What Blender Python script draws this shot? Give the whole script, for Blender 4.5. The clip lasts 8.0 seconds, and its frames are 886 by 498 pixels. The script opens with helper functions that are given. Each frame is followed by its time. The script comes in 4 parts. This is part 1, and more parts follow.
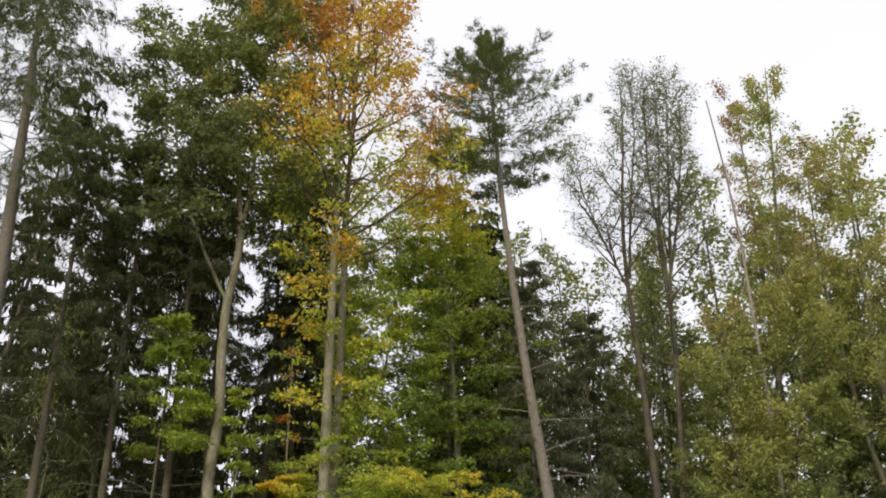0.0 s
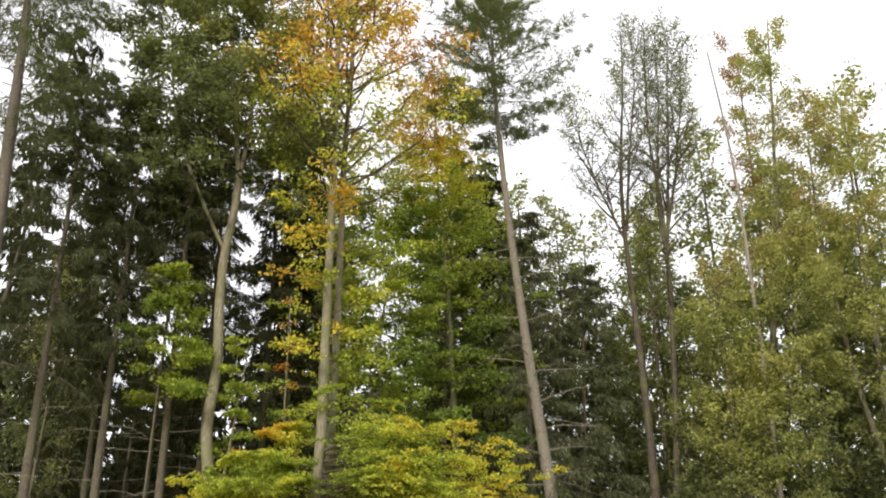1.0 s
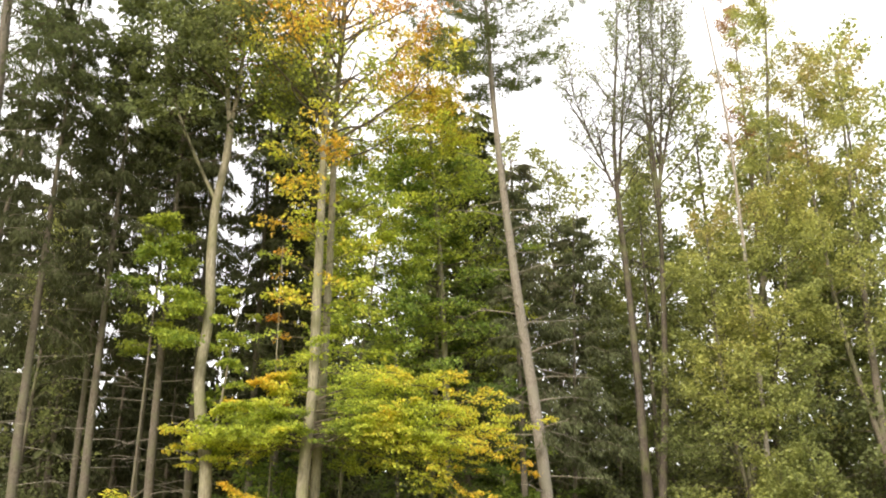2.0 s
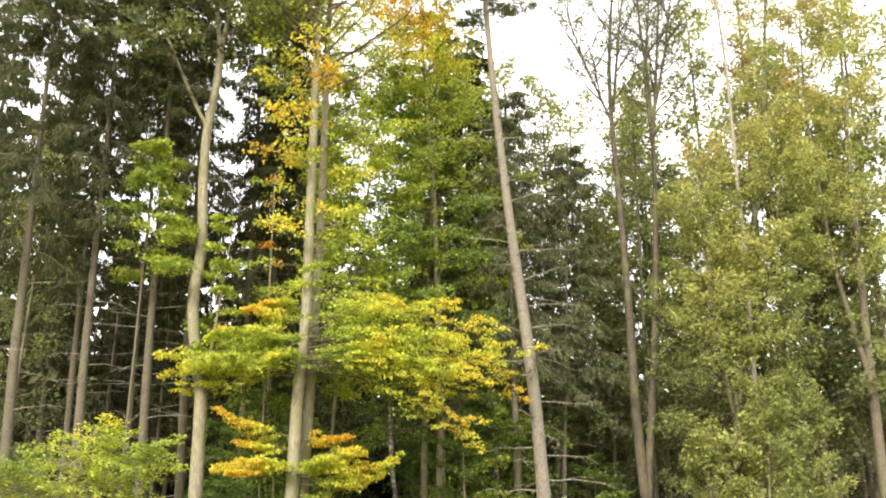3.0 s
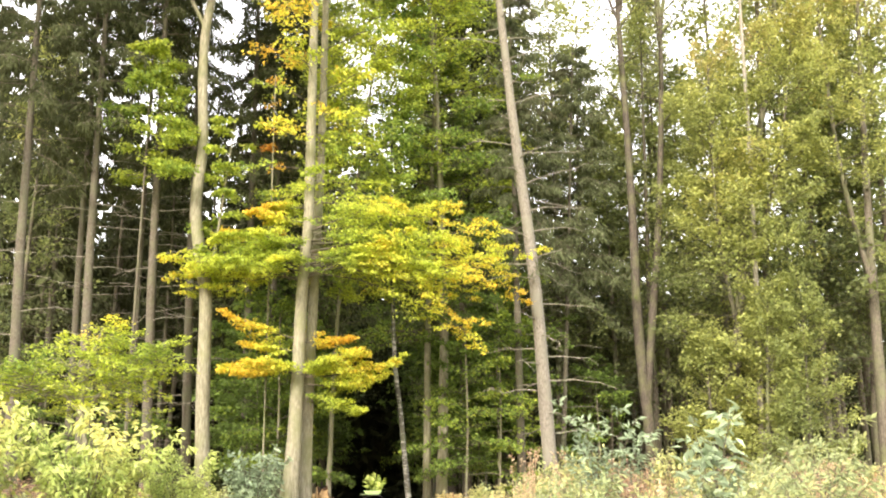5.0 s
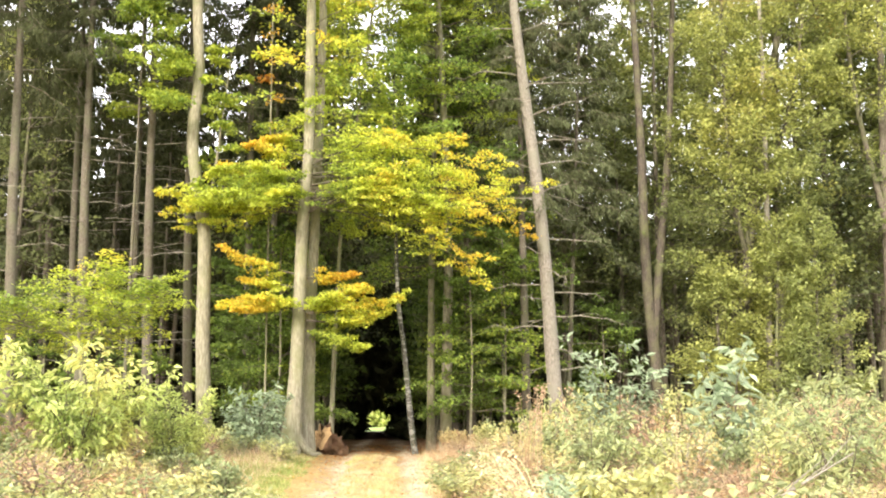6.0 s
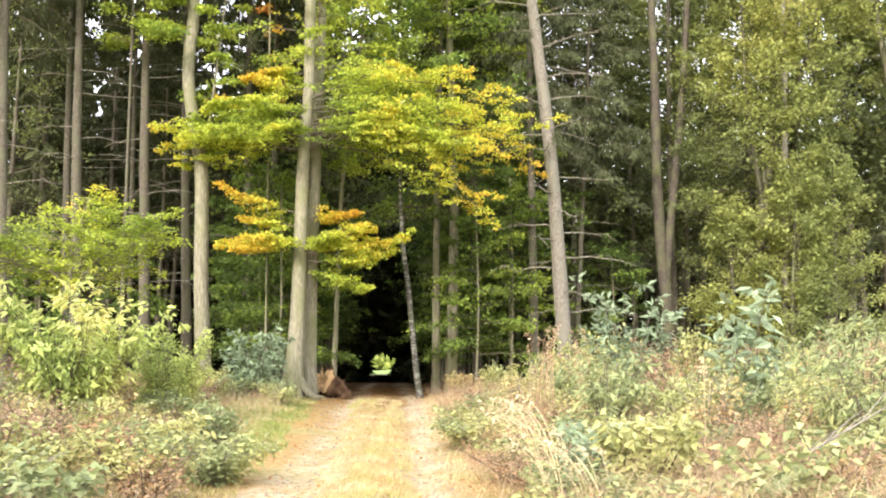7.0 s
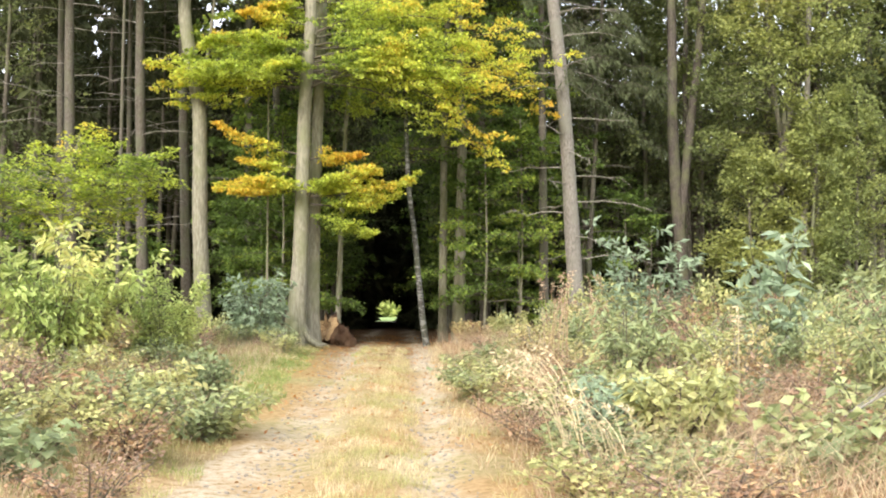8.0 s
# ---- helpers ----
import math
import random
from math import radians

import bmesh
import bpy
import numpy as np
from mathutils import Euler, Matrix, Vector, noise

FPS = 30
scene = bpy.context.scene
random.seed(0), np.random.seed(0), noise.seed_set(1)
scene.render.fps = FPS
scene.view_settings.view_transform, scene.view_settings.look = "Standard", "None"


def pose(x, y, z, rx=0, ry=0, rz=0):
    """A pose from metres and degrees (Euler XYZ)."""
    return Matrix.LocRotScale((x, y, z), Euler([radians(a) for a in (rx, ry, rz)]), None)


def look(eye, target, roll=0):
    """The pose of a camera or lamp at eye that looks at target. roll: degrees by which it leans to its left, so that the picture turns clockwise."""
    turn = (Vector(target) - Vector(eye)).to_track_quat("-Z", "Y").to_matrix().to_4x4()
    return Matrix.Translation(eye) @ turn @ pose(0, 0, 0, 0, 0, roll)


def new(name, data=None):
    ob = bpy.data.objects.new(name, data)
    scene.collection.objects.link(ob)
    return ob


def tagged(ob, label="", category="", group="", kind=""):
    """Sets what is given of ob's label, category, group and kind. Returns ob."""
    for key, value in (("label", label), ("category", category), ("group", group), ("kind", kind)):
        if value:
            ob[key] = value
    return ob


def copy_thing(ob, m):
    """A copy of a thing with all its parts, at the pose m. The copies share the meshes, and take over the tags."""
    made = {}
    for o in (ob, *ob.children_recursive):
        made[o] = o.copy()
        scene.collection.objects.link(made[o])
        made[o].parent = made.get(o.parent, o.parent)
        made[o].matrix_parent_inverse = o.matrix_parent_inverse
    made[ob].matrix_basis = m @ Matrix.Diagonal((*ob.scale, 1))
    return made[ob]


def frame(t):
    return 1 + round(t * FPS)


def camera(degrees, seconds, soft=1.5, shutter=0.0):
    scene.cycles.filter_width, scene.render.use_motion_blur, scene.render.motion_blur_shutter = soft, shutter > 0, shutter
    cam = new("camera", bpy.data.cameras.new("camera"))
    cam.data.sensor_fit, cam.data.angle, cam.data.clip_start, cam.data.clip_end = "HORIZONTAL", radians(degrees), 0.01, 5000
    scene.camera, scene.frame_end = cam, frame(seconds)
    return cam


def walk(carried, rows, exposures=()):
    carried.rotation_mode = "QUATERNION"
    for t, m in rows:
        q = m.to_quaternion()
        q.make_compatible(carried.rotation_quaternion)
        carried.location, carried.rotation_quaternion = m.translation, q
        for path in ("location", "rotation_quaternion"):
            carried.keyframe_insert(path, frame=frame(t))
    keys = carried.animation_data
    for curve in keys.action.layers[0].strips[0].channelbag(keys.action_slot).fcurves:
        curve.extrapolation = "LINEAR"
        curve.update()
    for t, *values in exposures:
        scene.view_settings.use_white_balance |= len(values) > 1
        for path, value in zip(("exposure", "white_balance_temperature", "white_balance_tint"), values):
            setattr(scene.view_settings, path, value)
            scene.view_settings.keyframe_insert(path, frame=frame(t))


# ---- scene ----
cam = camera(49.23, 8.0, soft=2.0)
walk(cam, [
    (0, look((0.008, 0.002, 1.623), (0.023, 8.705, 6.548), -0.45)),
    (0.5, look((-0.012, -0.007, 1.622), (0.023, 8.809, 6.343), -0.21)),
    (1, look((-0.041, -0.003, 1.616), (0.009, 8.939, 6.092), -0.09)),
    (1.2, look((-0.057, 0.002, 1.612), (0.012, 8.996, 5.983), -0.07)),
    (2.3, look((-0.048, -0.021, 1.610), (0.122, 9.215, 5.439), 0.07)),
    (2.5, look((-0.036, -0.002, 1.611), (0.156, 9.303, 5.270), 0.11)),
    (3, look((-0.030, -0.009, 1.605), (0.183, 9.415, 4.941), 0.06)),
    (3.5, look((-0.017, 0.010, 1.598), (0.183, 9.511, 4.711), -0.02)),
    (4, look((0.003, 0.016, 1.596), (0.218, 9.613, 4.399), -0.27)),
    (4.5, look((0.021, 0.008, 1.592), (0.209, 9.656, 4.218), -0.01)),
    (4.7, look((0.042, 0.003, 1.588), (0.222, 9.674, 4.128), 0.09)),
    (6, look((0.059, 0.826, 1.587), (0.192, 10.666, 3.364), 0.11)),
    (6.5, look((0.052, 1.349, 1.584), (0.163, 11.241, 3.045), 0.20)),
    (7, look((0.029, 1.882, 1.583), (0.119, 11.808, 2.794), 0.26)),
    (7.5, look((0.019, 2.400, 1.583), (0.100, 12.353, 2.541), 0.29)),
    (8, look((0.008, 2.922, 1.590), (0.037, 12.900, 2.260), 0.48)),
], exposures=[(0, -0.50, 6550, 14), (1.2, 0.08, 6800, 13), (2.3, 0.70, 7000, 13), (3.5, 1.11, 7000, 12), (4.5, 1.34, 7000, 12), (6.5, 1.25, 6700, 13), (8, 0.82, 6200, 13)])

# ---- light and sky: bright overcast, thin cloud, soft sun from behind the camera ----
SUN_EL, SUN_ROT = radians(32), radians(205)
world = bpy.data.worlds.new("world")
scene.world = world
world.use_nodes = True
wn, wl = world.node_tree.nodes, world.node_tree.links
sky = wn.new("ShaderNodeTexSky")
sky.sky_type = "NISHITA"
sky.sun_disc = False
sky.sun_elevation, sky.sun_rotation = SUN_EL, SUN_ROT
sky.dust_density = 4.0
bg_sky = wn["Background"]
bg_sky.inputs["Strength"].default_value = 0.06
wl.new(sky.outputs["Color"], bg_sky.inputs["Color"])
bg_cloud = wn.new("ShaderNodeBackground")
bg_cloud.inputs["Color"].default_value = (0.98, 0.985, 1.0, 1)
bg_cloud.inputs["Strength"].default_value = 1.35
both = wn.new("ShaderNodeAddShader")
wl.new(bg_sky.outputs[0], both.inputs[0])
wl.new(bg_cloud.outputs[0], both.inputs[1])
wl.new(both.outputs[0], wn["World Output"].inputs["Surface"])
sun_data = bpy.data.lights.new("sun", "SUN")
sun_data.energy, sun_data.angle, sun_data.color = 2.3, radians(9), (1.0, 0.95, 0.86)
sun = new("sun", sun_data)
SUN_DIR = Vector((-0.36, -0.77, 0.53))
sun.matrix_world = look(SUN_DIR * 50, (0, 0, 0))

# ---- materials ----


def nodes_of(name):
    m = bpy.data.materials.new(name)
    m.use_nodes = True
    nt = m.node_tree
    return m, nt, nt.nodes, nt.links, nt.nodes["Principled BSDF"]


def ramp_node(nodes, stops):
    r = nodes.new("ShaderNodeValToRGB")
    el = r.color_ramp.elements
    while len(el) < len(stops):
        el.new(0.5)
    for e, (p, c) in zip(el, stops):
        e.position, e.color = p, (*c, 1)
    return r


def noise_node(nodes, links, scale, detail=4, coord="Object", rough=0.55):
    tc = nodes.new("ShaderNodeTexCoord")
    n = nodes.new("ShaderNodeTexNoise")
    n.inputs["Scale"].default_value, n.inputs["Detail"].default_value = scale, detail
    n.inputs["Roughness"].default_value = rough
    links.new(tc.outputs[coord], n.inputs["Vector"])
    return n


def leaf_material(name, stops, rough=0.55, through_light=0.35, spread=0.35, gloss=0.2):
    """Leaves: the tone attribute picks the colour (green to autumn), each leaf varies by itself."""
    m, nt, nodes, links, bsdf = nodes_of(name)
    at = nodes.new("ShaderNodeAttribute")
    at.attribute_name = "tone"
    geo = nodes.new("ShaderNodeNewGeometry")
    vary = nodes.new("ShaderNodeMath")
    vary.operation = "MULTIPLY_ADD"
    vary.inputs[1].default_value, vary.inputs[2].default_value = 0.16, -0.08
    links.new(geo.outputs["Random Per Island"], vary.inputs[0])
    add = nodes.new("ShaderNodeMath")
    links.new(at.outputs["Fac"], add.inputs[0])
    links.new(vary.outputs[0], add.inputs[1])
    ramp = ramp_node(nodes, stops)
    links.new(add.outputs[0], ramp.inputs[0])
    val = nodes.new("ShaderNodeMapRange")
    val.inputs["To Min"].default_value, val.inputs["To Max"].default_value = 1 - spread, 1 + spread
    jig = nodes.new("ShaderNodeMath")
    jig.operation = "MULTIPLY"
    jig.inputs[1].default_value = 7.31
    fr = nodes.new("ShaderNodeMath")
    fr.operation = "FRACT"
    links.new(geo.outputs["Random Per Island"], jig.inputs[0])
    links.new(jig.outputs[0], fr.inputs[0])
    links.new(fr.outputs[0], val.inputs["Value"])
    hsv = nodes.new("ShaderNodeHueSaturation")
    links.new(ramp.outputs["Color"], hsv.inputs["Color"])
    links.new(val.outputs[0], hsv.inputs["Value"])
    links.new(hsv.outputs["Color"], bsdf.inputs["Base Color"])
    bsdf.inputs["Roughness"].default_value = rough
    bsdf.inputs["Specular IOR Level"].default_value = gloss
    tr = nodes.new("ShaderNodeBsdfTranslucent")
    links.new(hsv.outputs["Color"], tr.inputs["Color"])
    mix = nodes.new("ShaderNodeMixShader")
    mix.inputs[0].default_value = through_light
    links.new(bsdf.outputs[0], mix.inputs[1])
    links.new(tr.outputs[0], mix.inputs[2])
    links.new(mix.outputs[0], nodes["Material Output"].inputs["Surface"])
    return m


def bark_material(name, dark, light, moss, scale=3.0, stretch=0.25, bump=0.35, patches=None):
    m, nt, nodes, links, bsdf = nodes_of(name)
    tc = nodes.new("ShaderNodeTexCoord")
    mp = nodes.new("ShaderNodeMapping")
    mp.inputs["Scale"].default_value = (1, 1, stretch)
    links.new(tc.outputs["Object"], mp.inputs["Vector"])
    fine = nodes.new("ShaderNodeTexNoise")
    fine.inputs["Scale"].default_value, fine.inputs["Detail"].default_value = scale * 6, 6
    links.new(mp.outputs[0], fine.inputs["Vector"])
    big = noise_node(nodes, links, scale * 0.35, 5)
    r1 = ramp_node(nodes, [(0.3, dark), (0.7, light)])
    links.new(fine.outputs["Fac"], r1.inputs[0])
    mask = ramp_node(nodes, [(0.45, (0, 0, 0)), (0.68, (1, 1, 1))])
    links.new(big.outputs["Fac"], mask.inputs[0])
    mix = nodes.new("ShaderNodeMix")
    mix.data_type = "RGBA"
    links.new(mask.outputs["Color"], mix.inputs["Factor"])
    links.new(r1.outputs["Color"], mix.inputs["A"])
    mix.inputs["B"].default_value = (*moss, 1)
    out = mix.outputs["Result"]
    if patches:
        w = nodes.new("ShaderNodeTexNoise")
        mp2 = nodes.new("ShaderNodeMapping")
        mp2.inputs["Scale"].default_value = (0.7, 0.7, 2.4)
        links.new(tc.outputs["Object"], mp2.inputs["Vector"])
        links.new(mp2.outputs[0], w.inputs["Vector"])
        w.inputs["Scale"].default_value = 5
        pm = ramp_node(nodes, [(0.52, (0, 0, 0)), (0.6, (1, 1, 1))])
        links.new(w.outputs["Fac"], pm.inputs[0])
        mix2 = nodes.new("ShaderNodeMix")
        mix2.data_type = "RGBA"
        links.new(pm.outputs["Color"], mix2.inputs["Factor"])
        links.new(out, mix2.inputs["A"])
        mix2.inputs["B"].default_value = (*patches, 1)
        out = mix2.outputs["Result"]
    links.new(out, bsdf.inputs["Base Color"])
    bsdf.inputs["Roughness"].default_value = 0.85
    bsdf.inputs["Specular IOR Level"].default_value = 0.2
    bp = nodes.new("ShaderNodeBump")
    bp.inputs["Strength"].default_value, bp.inputs["Distance"].default_value = bump, 0.03
    links.new(fine.outputs["Fac"], bp.inputs["Height"])
    links.new(bp.outputs[0], bsdf.inputs["Normal"])
    return m


BEECH_STOPS = [(0.0, (0.075, 0.105, 0.04)), (0.25, (0.19, 0.285, 0.06)), (0.5, (0.58, 0.64, 0.09)),
               (0.68, (0.80, 0.56, 0.08)), (0.85, (0.58, 0.27, 0.05)), (1.0, (0.30, 0.12, 0.04))]
M_BEECH = leaf_material("beech_leaf", BEECH_STOPS, 0.5, 0.52)
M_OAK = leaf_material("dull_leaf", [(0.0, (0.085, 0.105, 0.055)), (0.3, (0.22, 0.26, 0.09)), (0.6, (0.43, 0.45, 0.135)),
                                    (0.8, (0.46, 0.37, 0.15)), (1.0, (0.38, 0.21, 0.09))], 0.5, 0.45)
M_NEEDLE = leaf_material("needle", [(0.0, (0.034, 0.036, 0.019)), (0.5, (0.075, 0.085, 0.038)), (0.8, (0.12, 0.14, 0.07)),
                                    (1.0, (0.14, 0.12, 0.08))], 0.8, 0.25, gloss=0.06)
M_LARCH = leaf_material("larch_needle", [(0.0, (0.075, 0.09, 0.042)), (0.5, (0.18, 0.22, 0.085)), (1.0, (0.28, 0.27, 0.12))], 0.7, 0.42, gloss=0.06)
M_SHRUB = leaf_material("shrub_leaf", [(0.0, (0.16, 0.205, 0.10)), (0.25, (0.28, 0.325, 0.155)), (0.5, (0.45, 0.45, 0.18)),
                                       (0.75, (0.50, 0.42, 0.20)), (0.9, (0.40, 0.24, 0.13)), (1.0, (0.36, 0.25, 0.17))], 0.5, 0.32)
M_ELDER = leaf_material("elder_leaf", [(0.0, (0.15, 0.21, 0.13)), (0.5, (0.33, 0.41, 0.26)), (1.0, (0.46, 0.48, 0.27))], 0.5, 0.32)
M_WILLOW = leaf_material("willow_leaf", [(0.0, (0.18, 0.28, 0.08)), (0.3, (0.33, 0.42, 0.13)), (0.55, (0.50, 0.55, 0.18)), (0.8, (0.68, 0.58, 0.20)),
                                         (1.0, (0.48, 0.24, 0.09))], 0.45, 0.36)
M_DRY = leaf_material("dry_grass", [(0.0, (0.17, 0.25, 0.06)), (0.3, (0.38, 0.38, 0.14)), (0.6, (0.52, 0.42, 0.22)),
                                    (0.85, (0.68, 0.58, 0.38)), (1.0, (0.36, 0.23, 0.14))], 0.7, 0.25)
B_BEECH = bark_material("beech_bark", (0.15, 0.14, 0.095), (0.31, 0.285, 0.205), (0.17, 0.175, 0.085))
B_SPRUCE = bark_material("spruce_bark", (0.07, 0.058, 0.042), (0.155, 0.135, 0.105), (0.115, 0.115, 0.07), 5.0, 0.35, 0.8)
B_LARCH = bark_material("larch_bark", (0.105, 0.092, 0.075), (0.26, 0.235, 0.195), (0.19, 0.18, 0.14), 5.0, 0.3, 0.9)
B_BIRCH = bark_material("birch_bark", (0.03, 0.028, 0.022), (0.085, 0.08, 0.065), (0.06, 0.065, 0.04), 4.0, 0.5, 0.6, (0.17, 0.168, 0.145))
B_ALDER = bark_material("alder_bark", (0.07, 0.06, 0.045), (0.18, 0.155, 0.12), (0.15, 0.16, 0.08), 4.0, 0.3, 0.7)
B_DARK = bark_material("alder_dark_bark", (0.045, 0.038, 0.03), (0.12, 0.10, 0.08), (0.12, 0.125, 0.06), 4.0, 0.3, 0.7)
B_TWIG = bark_material("twig_bark", (0.07, 0.055, 0.04), (0.17, 0.14, 0.11), (0.13, 0.13, 0.08), 6.0)
B_DEAD = bark_material("dead_wood", (0.17, 0.15, 0.12), (0.36, 0.32, 0.27), (0.17, 0.17, 0.12), 6.0)

# ---- mesh tools ----


def mesh_from(name, verts, quads, tones=None, smooth=False):
    verts = np.ascontiguousarray(verts, np.float32).reshape(-1, 3)
    quads = np.ascontiguousarray(quads, np.int32).reshape(-1, 4)
    me = bpy.data.meshes.new(name)
    me.vertices.add(len(verts))
    me.vertices.foreach_set("co", verts.ravel())
    me.loops.add(quads.size)
    me.loops.foreach_set("vertex_index", quads.ravel())
    me.polygons.add(len(quads))
    me.polygons.foreach_set("loop_start", np.arange(0, quads.size, 4, dtype=np.int32))
    me.polygons.foreach_set("use_smooth", np.full(len(quads), smooth, bool))
    if tones is not None:
        at = me.attributes.new("tone", "FLOAT", "POINT")
        at.data.foreach_set("value", np.ascontiguousarray(tones, np.float32))
    me.update(calc_edges=True)
    return me


def part_mesh(name, me, material, parent=None, label=""):
    me.materials.append(material)
    ob = new(name, me)
    if parent is not None:
        ob.parent = parent
    if label:
        tagged(ob, label)
    return ob


def unit(v):
    return v / np.maximum(np.linalg.norm(v, axis=-1, keepdims=True), 1e-9)


def tubes(polys, r0, r1, sides=5, flare=0.0, power=1.0):
    """Tapered tubes along n polylines of k points: verts and quads."""
    polys = np.asarray(polys, float)
    n, k, _ = polys.shape
    tan = unit(np.gradient(polys, axis=1))
    ref = np.where(np.abs(tan[..., 2:3]) > 0.9, np.array([1.0, 0, 0]), np.array([0, 0, 1.0]))
    ref = np.broadcast_to(ref[:, :1], tan.shape)
    a = unit(np.cross(tan, ref))
    b = np.cross(tan, a)
    s = np.linspace(0, 1, k)
    r0 = np.broadcast_to(np.asarray(r0, float), (n,))[:, None]
    r1 = np.broadcast_to(np.asarray(r1, float), (n,))[:, None]
    rad = r0 + (r1 - r0) * s[None] ** power
    if flare:
        rad = rad * (1 + flare * np.exp(-s[None] * 40))
    ang = np.arange(sides) * 2 * np.pi / sides
    ring = a[:, :, None] * np.cos(ang)[:, None] + b[:, :, None] * np.sin(ang)[:, None]
    verts = polys[:, :, None] + ring * rad[:, :, None, None]
    idx = np.arange(n * k * sides).reshape(n, k, sides)
    i0, i1 = idx[:, :-1], idx[:, 1:]
    quads = np.stack([i0, np.roll(i0, -1, 2), np.roll(i1, -1, 2), i1], -1)
    return verts.reshape(-1, 3), quads.reshape(-1, 4)


def joined(pieces):
    vs, qs, base = [], [], 0
    for v, q in pieces:
        vs.append(v)
        qs.append(q + base)
        base += len(v)
    return np.concatenate(vs), np.concatenate(qs)


def smooth_line(points, k):
    """k points along a smooth curve through the given ones, by height or length."""
    p = np.array(points, float)
    d = np.concatenate([[0], np.cumsum(np.linalg.norm(np.diff(p, axis=0), axis=1))])
    s = np.linspace(0, d[-1], k)
    out = np.stack([np.interp(s, d, p[:, i]) for i in range(3)], 1)
    for _ in range(2):
        out[1:-1] = 0.25 * out[:-2] + 0.5 * out[1:-1] + 0.25 * out[2:]
    return out


def boughs(rng, trunk, n, z0, z1, length, elev, droop, az=None, bend=0.25, k=8, vary=(0.7, 1.2)):
    """n boughs from a trunk line between two heights; length(h), elev(h) by the share h of that height."""
    h = (np.arange(n) + rng.random(n)) / n
    z = z0 + (z1 - z0) * h
    base = np.stack([np.interp(z, trunk[:, 2], trunk[:, i]) for i in range(3)], 1)
    if az is None:
        ang = np.arange(n) * 2.39996 + rng.normal(0, 0.35, n)
    else:
        ang = az(rng, n)
    L = length(h) * rng.uniform(vary[0], vary[1], n)
    e = np.radians(elev(h)) + rng.normal(0, 0.12, n)
    s = np.linspace(0, 1, k)[None]
    turn = ang[:, None] + bend * rng.normal(0, 1, n)[:, None] * s
    rise = np.sin(e)[:, None] * s - droop * s ** 2
    step = np.cos(e)[:, None] * s
    wob = rng.normal(0, 0.03, (n, k, 3)) * L[:, None, None] * s[..., None]
    pts = base[:, None] + np.stack([np.cos(turn) * step, np.sin(turn) * step, rise], -1) * L[:, None, None] + wob
    return pts, L


def shoots(rng, pts, L, per, ratio, spread=55, flat=0.15, droop=0.15, s0=0.2, k=4):
    """Side shoots off boughs, alternating left and right in a flat spray."""
    n, kk, _ = pts.shape
    s = s0 + (1 - s0) * (np.arange(per)[None] + rng.random((n, per))) / per
    f = s * (kk - 1)
    i = np.minimum(f.astype(int), kk - 2)
    w = (f - i)[..., None]
    rows = np.arange(n)[:, None]
    p = pts[rows, i] * (1 - w) + pts[rows, i + 1] * w
    t = unit(pts[rows, i + 1] - pts[rows, i])
    side = unit(np.cross(t, np.array([0, 0, 1.0])))
    up = np.cross(side, t)
    sg = np.where(np.arange(per) % 2, 1.0, -1.0)[None, :, None]
    a = np.radians(spread) + rng.normal(0, 0.25, (n, per))
    d = t * np.cos(a)[..., None] + side * sg * np.sin(a)[..., None] + up * rng.normal(0, flat, (n, per))[..., None]
    ln = L[:, None] * ratio * (1.12 - s) * rng.uniform(0.6, 1.3, (n, per)) + 0.08 * L[:, None] * ratio
    q = np.linspace(0, 1, k)
    out = p[:, :, None] + d[:, :, None] * (q * 1.0)[:, None] * ln[..., None, None]
    out[..., 2] -= droop * ln[..., None] * q ** 2
    m = n * per
    return out.reshape(m, k, 3), ln.reshape(m)


def leaf_points(rng, pts, per, jitter, s0=0.1):
    n, k, _ = pts.shape
    s = s0 + (1 - s0) * rng.random((n, per))
    f = s * (k - 1)
    i = np.minimum(f.astype(int), k - 2)
    w = (f - i)[..., None]
    rows = np.arange(n)[:, None]
    p = pts[rows, i] * (1 - w) + pts[rows, i + 1] * w
    d = unit(pts[rows, i + 1] - pts[rows, i])
    p = p + rng.normal(0, 1, p.shape) * np.asarray(jitter)
    return p.reshape(-1, 3), d.reshape(-1, 3)


def leaves(rng, p, d, size, width=0.55, tilt=0.45, hang=0.0, swing=0.9, fold=0.12):
    """Pointed leaves at points p that grow along d, mostly flat: verts and quads."""
    n = len(p)
    nrm = unit(np.array([0, 0, 1.0]) + rng.normal(0, tilt, (n, 3)))
    a = rng.normal(0, swing, n)
    side = unit(np.cross(d, nrm))
    dd = unit(d * np.cos(a)[:, None] + side * np.sin(a)[:, None])
    dd = unit(dd - nrm * np.sum(dd * nrm, -1, keepdims=True))
    dd[:, 2] -= hang
    dd = unit(dd)
    side = np.cross(dd, nrm)
    sz = (size * rng.uniform(0.6, 1.35, n))[:, None]
    mid = p + dd * sz * 0.45
    v = np.stack([p, mid + side * sz * width * 0.5 + nrm * sz * fold, p + dd * sz, mid - side * sz * width * 0.5 + nrm * sz * fold], 1)
    return v.reshape(-1, 3), np.arange(4 * n).reshape(n, 4)


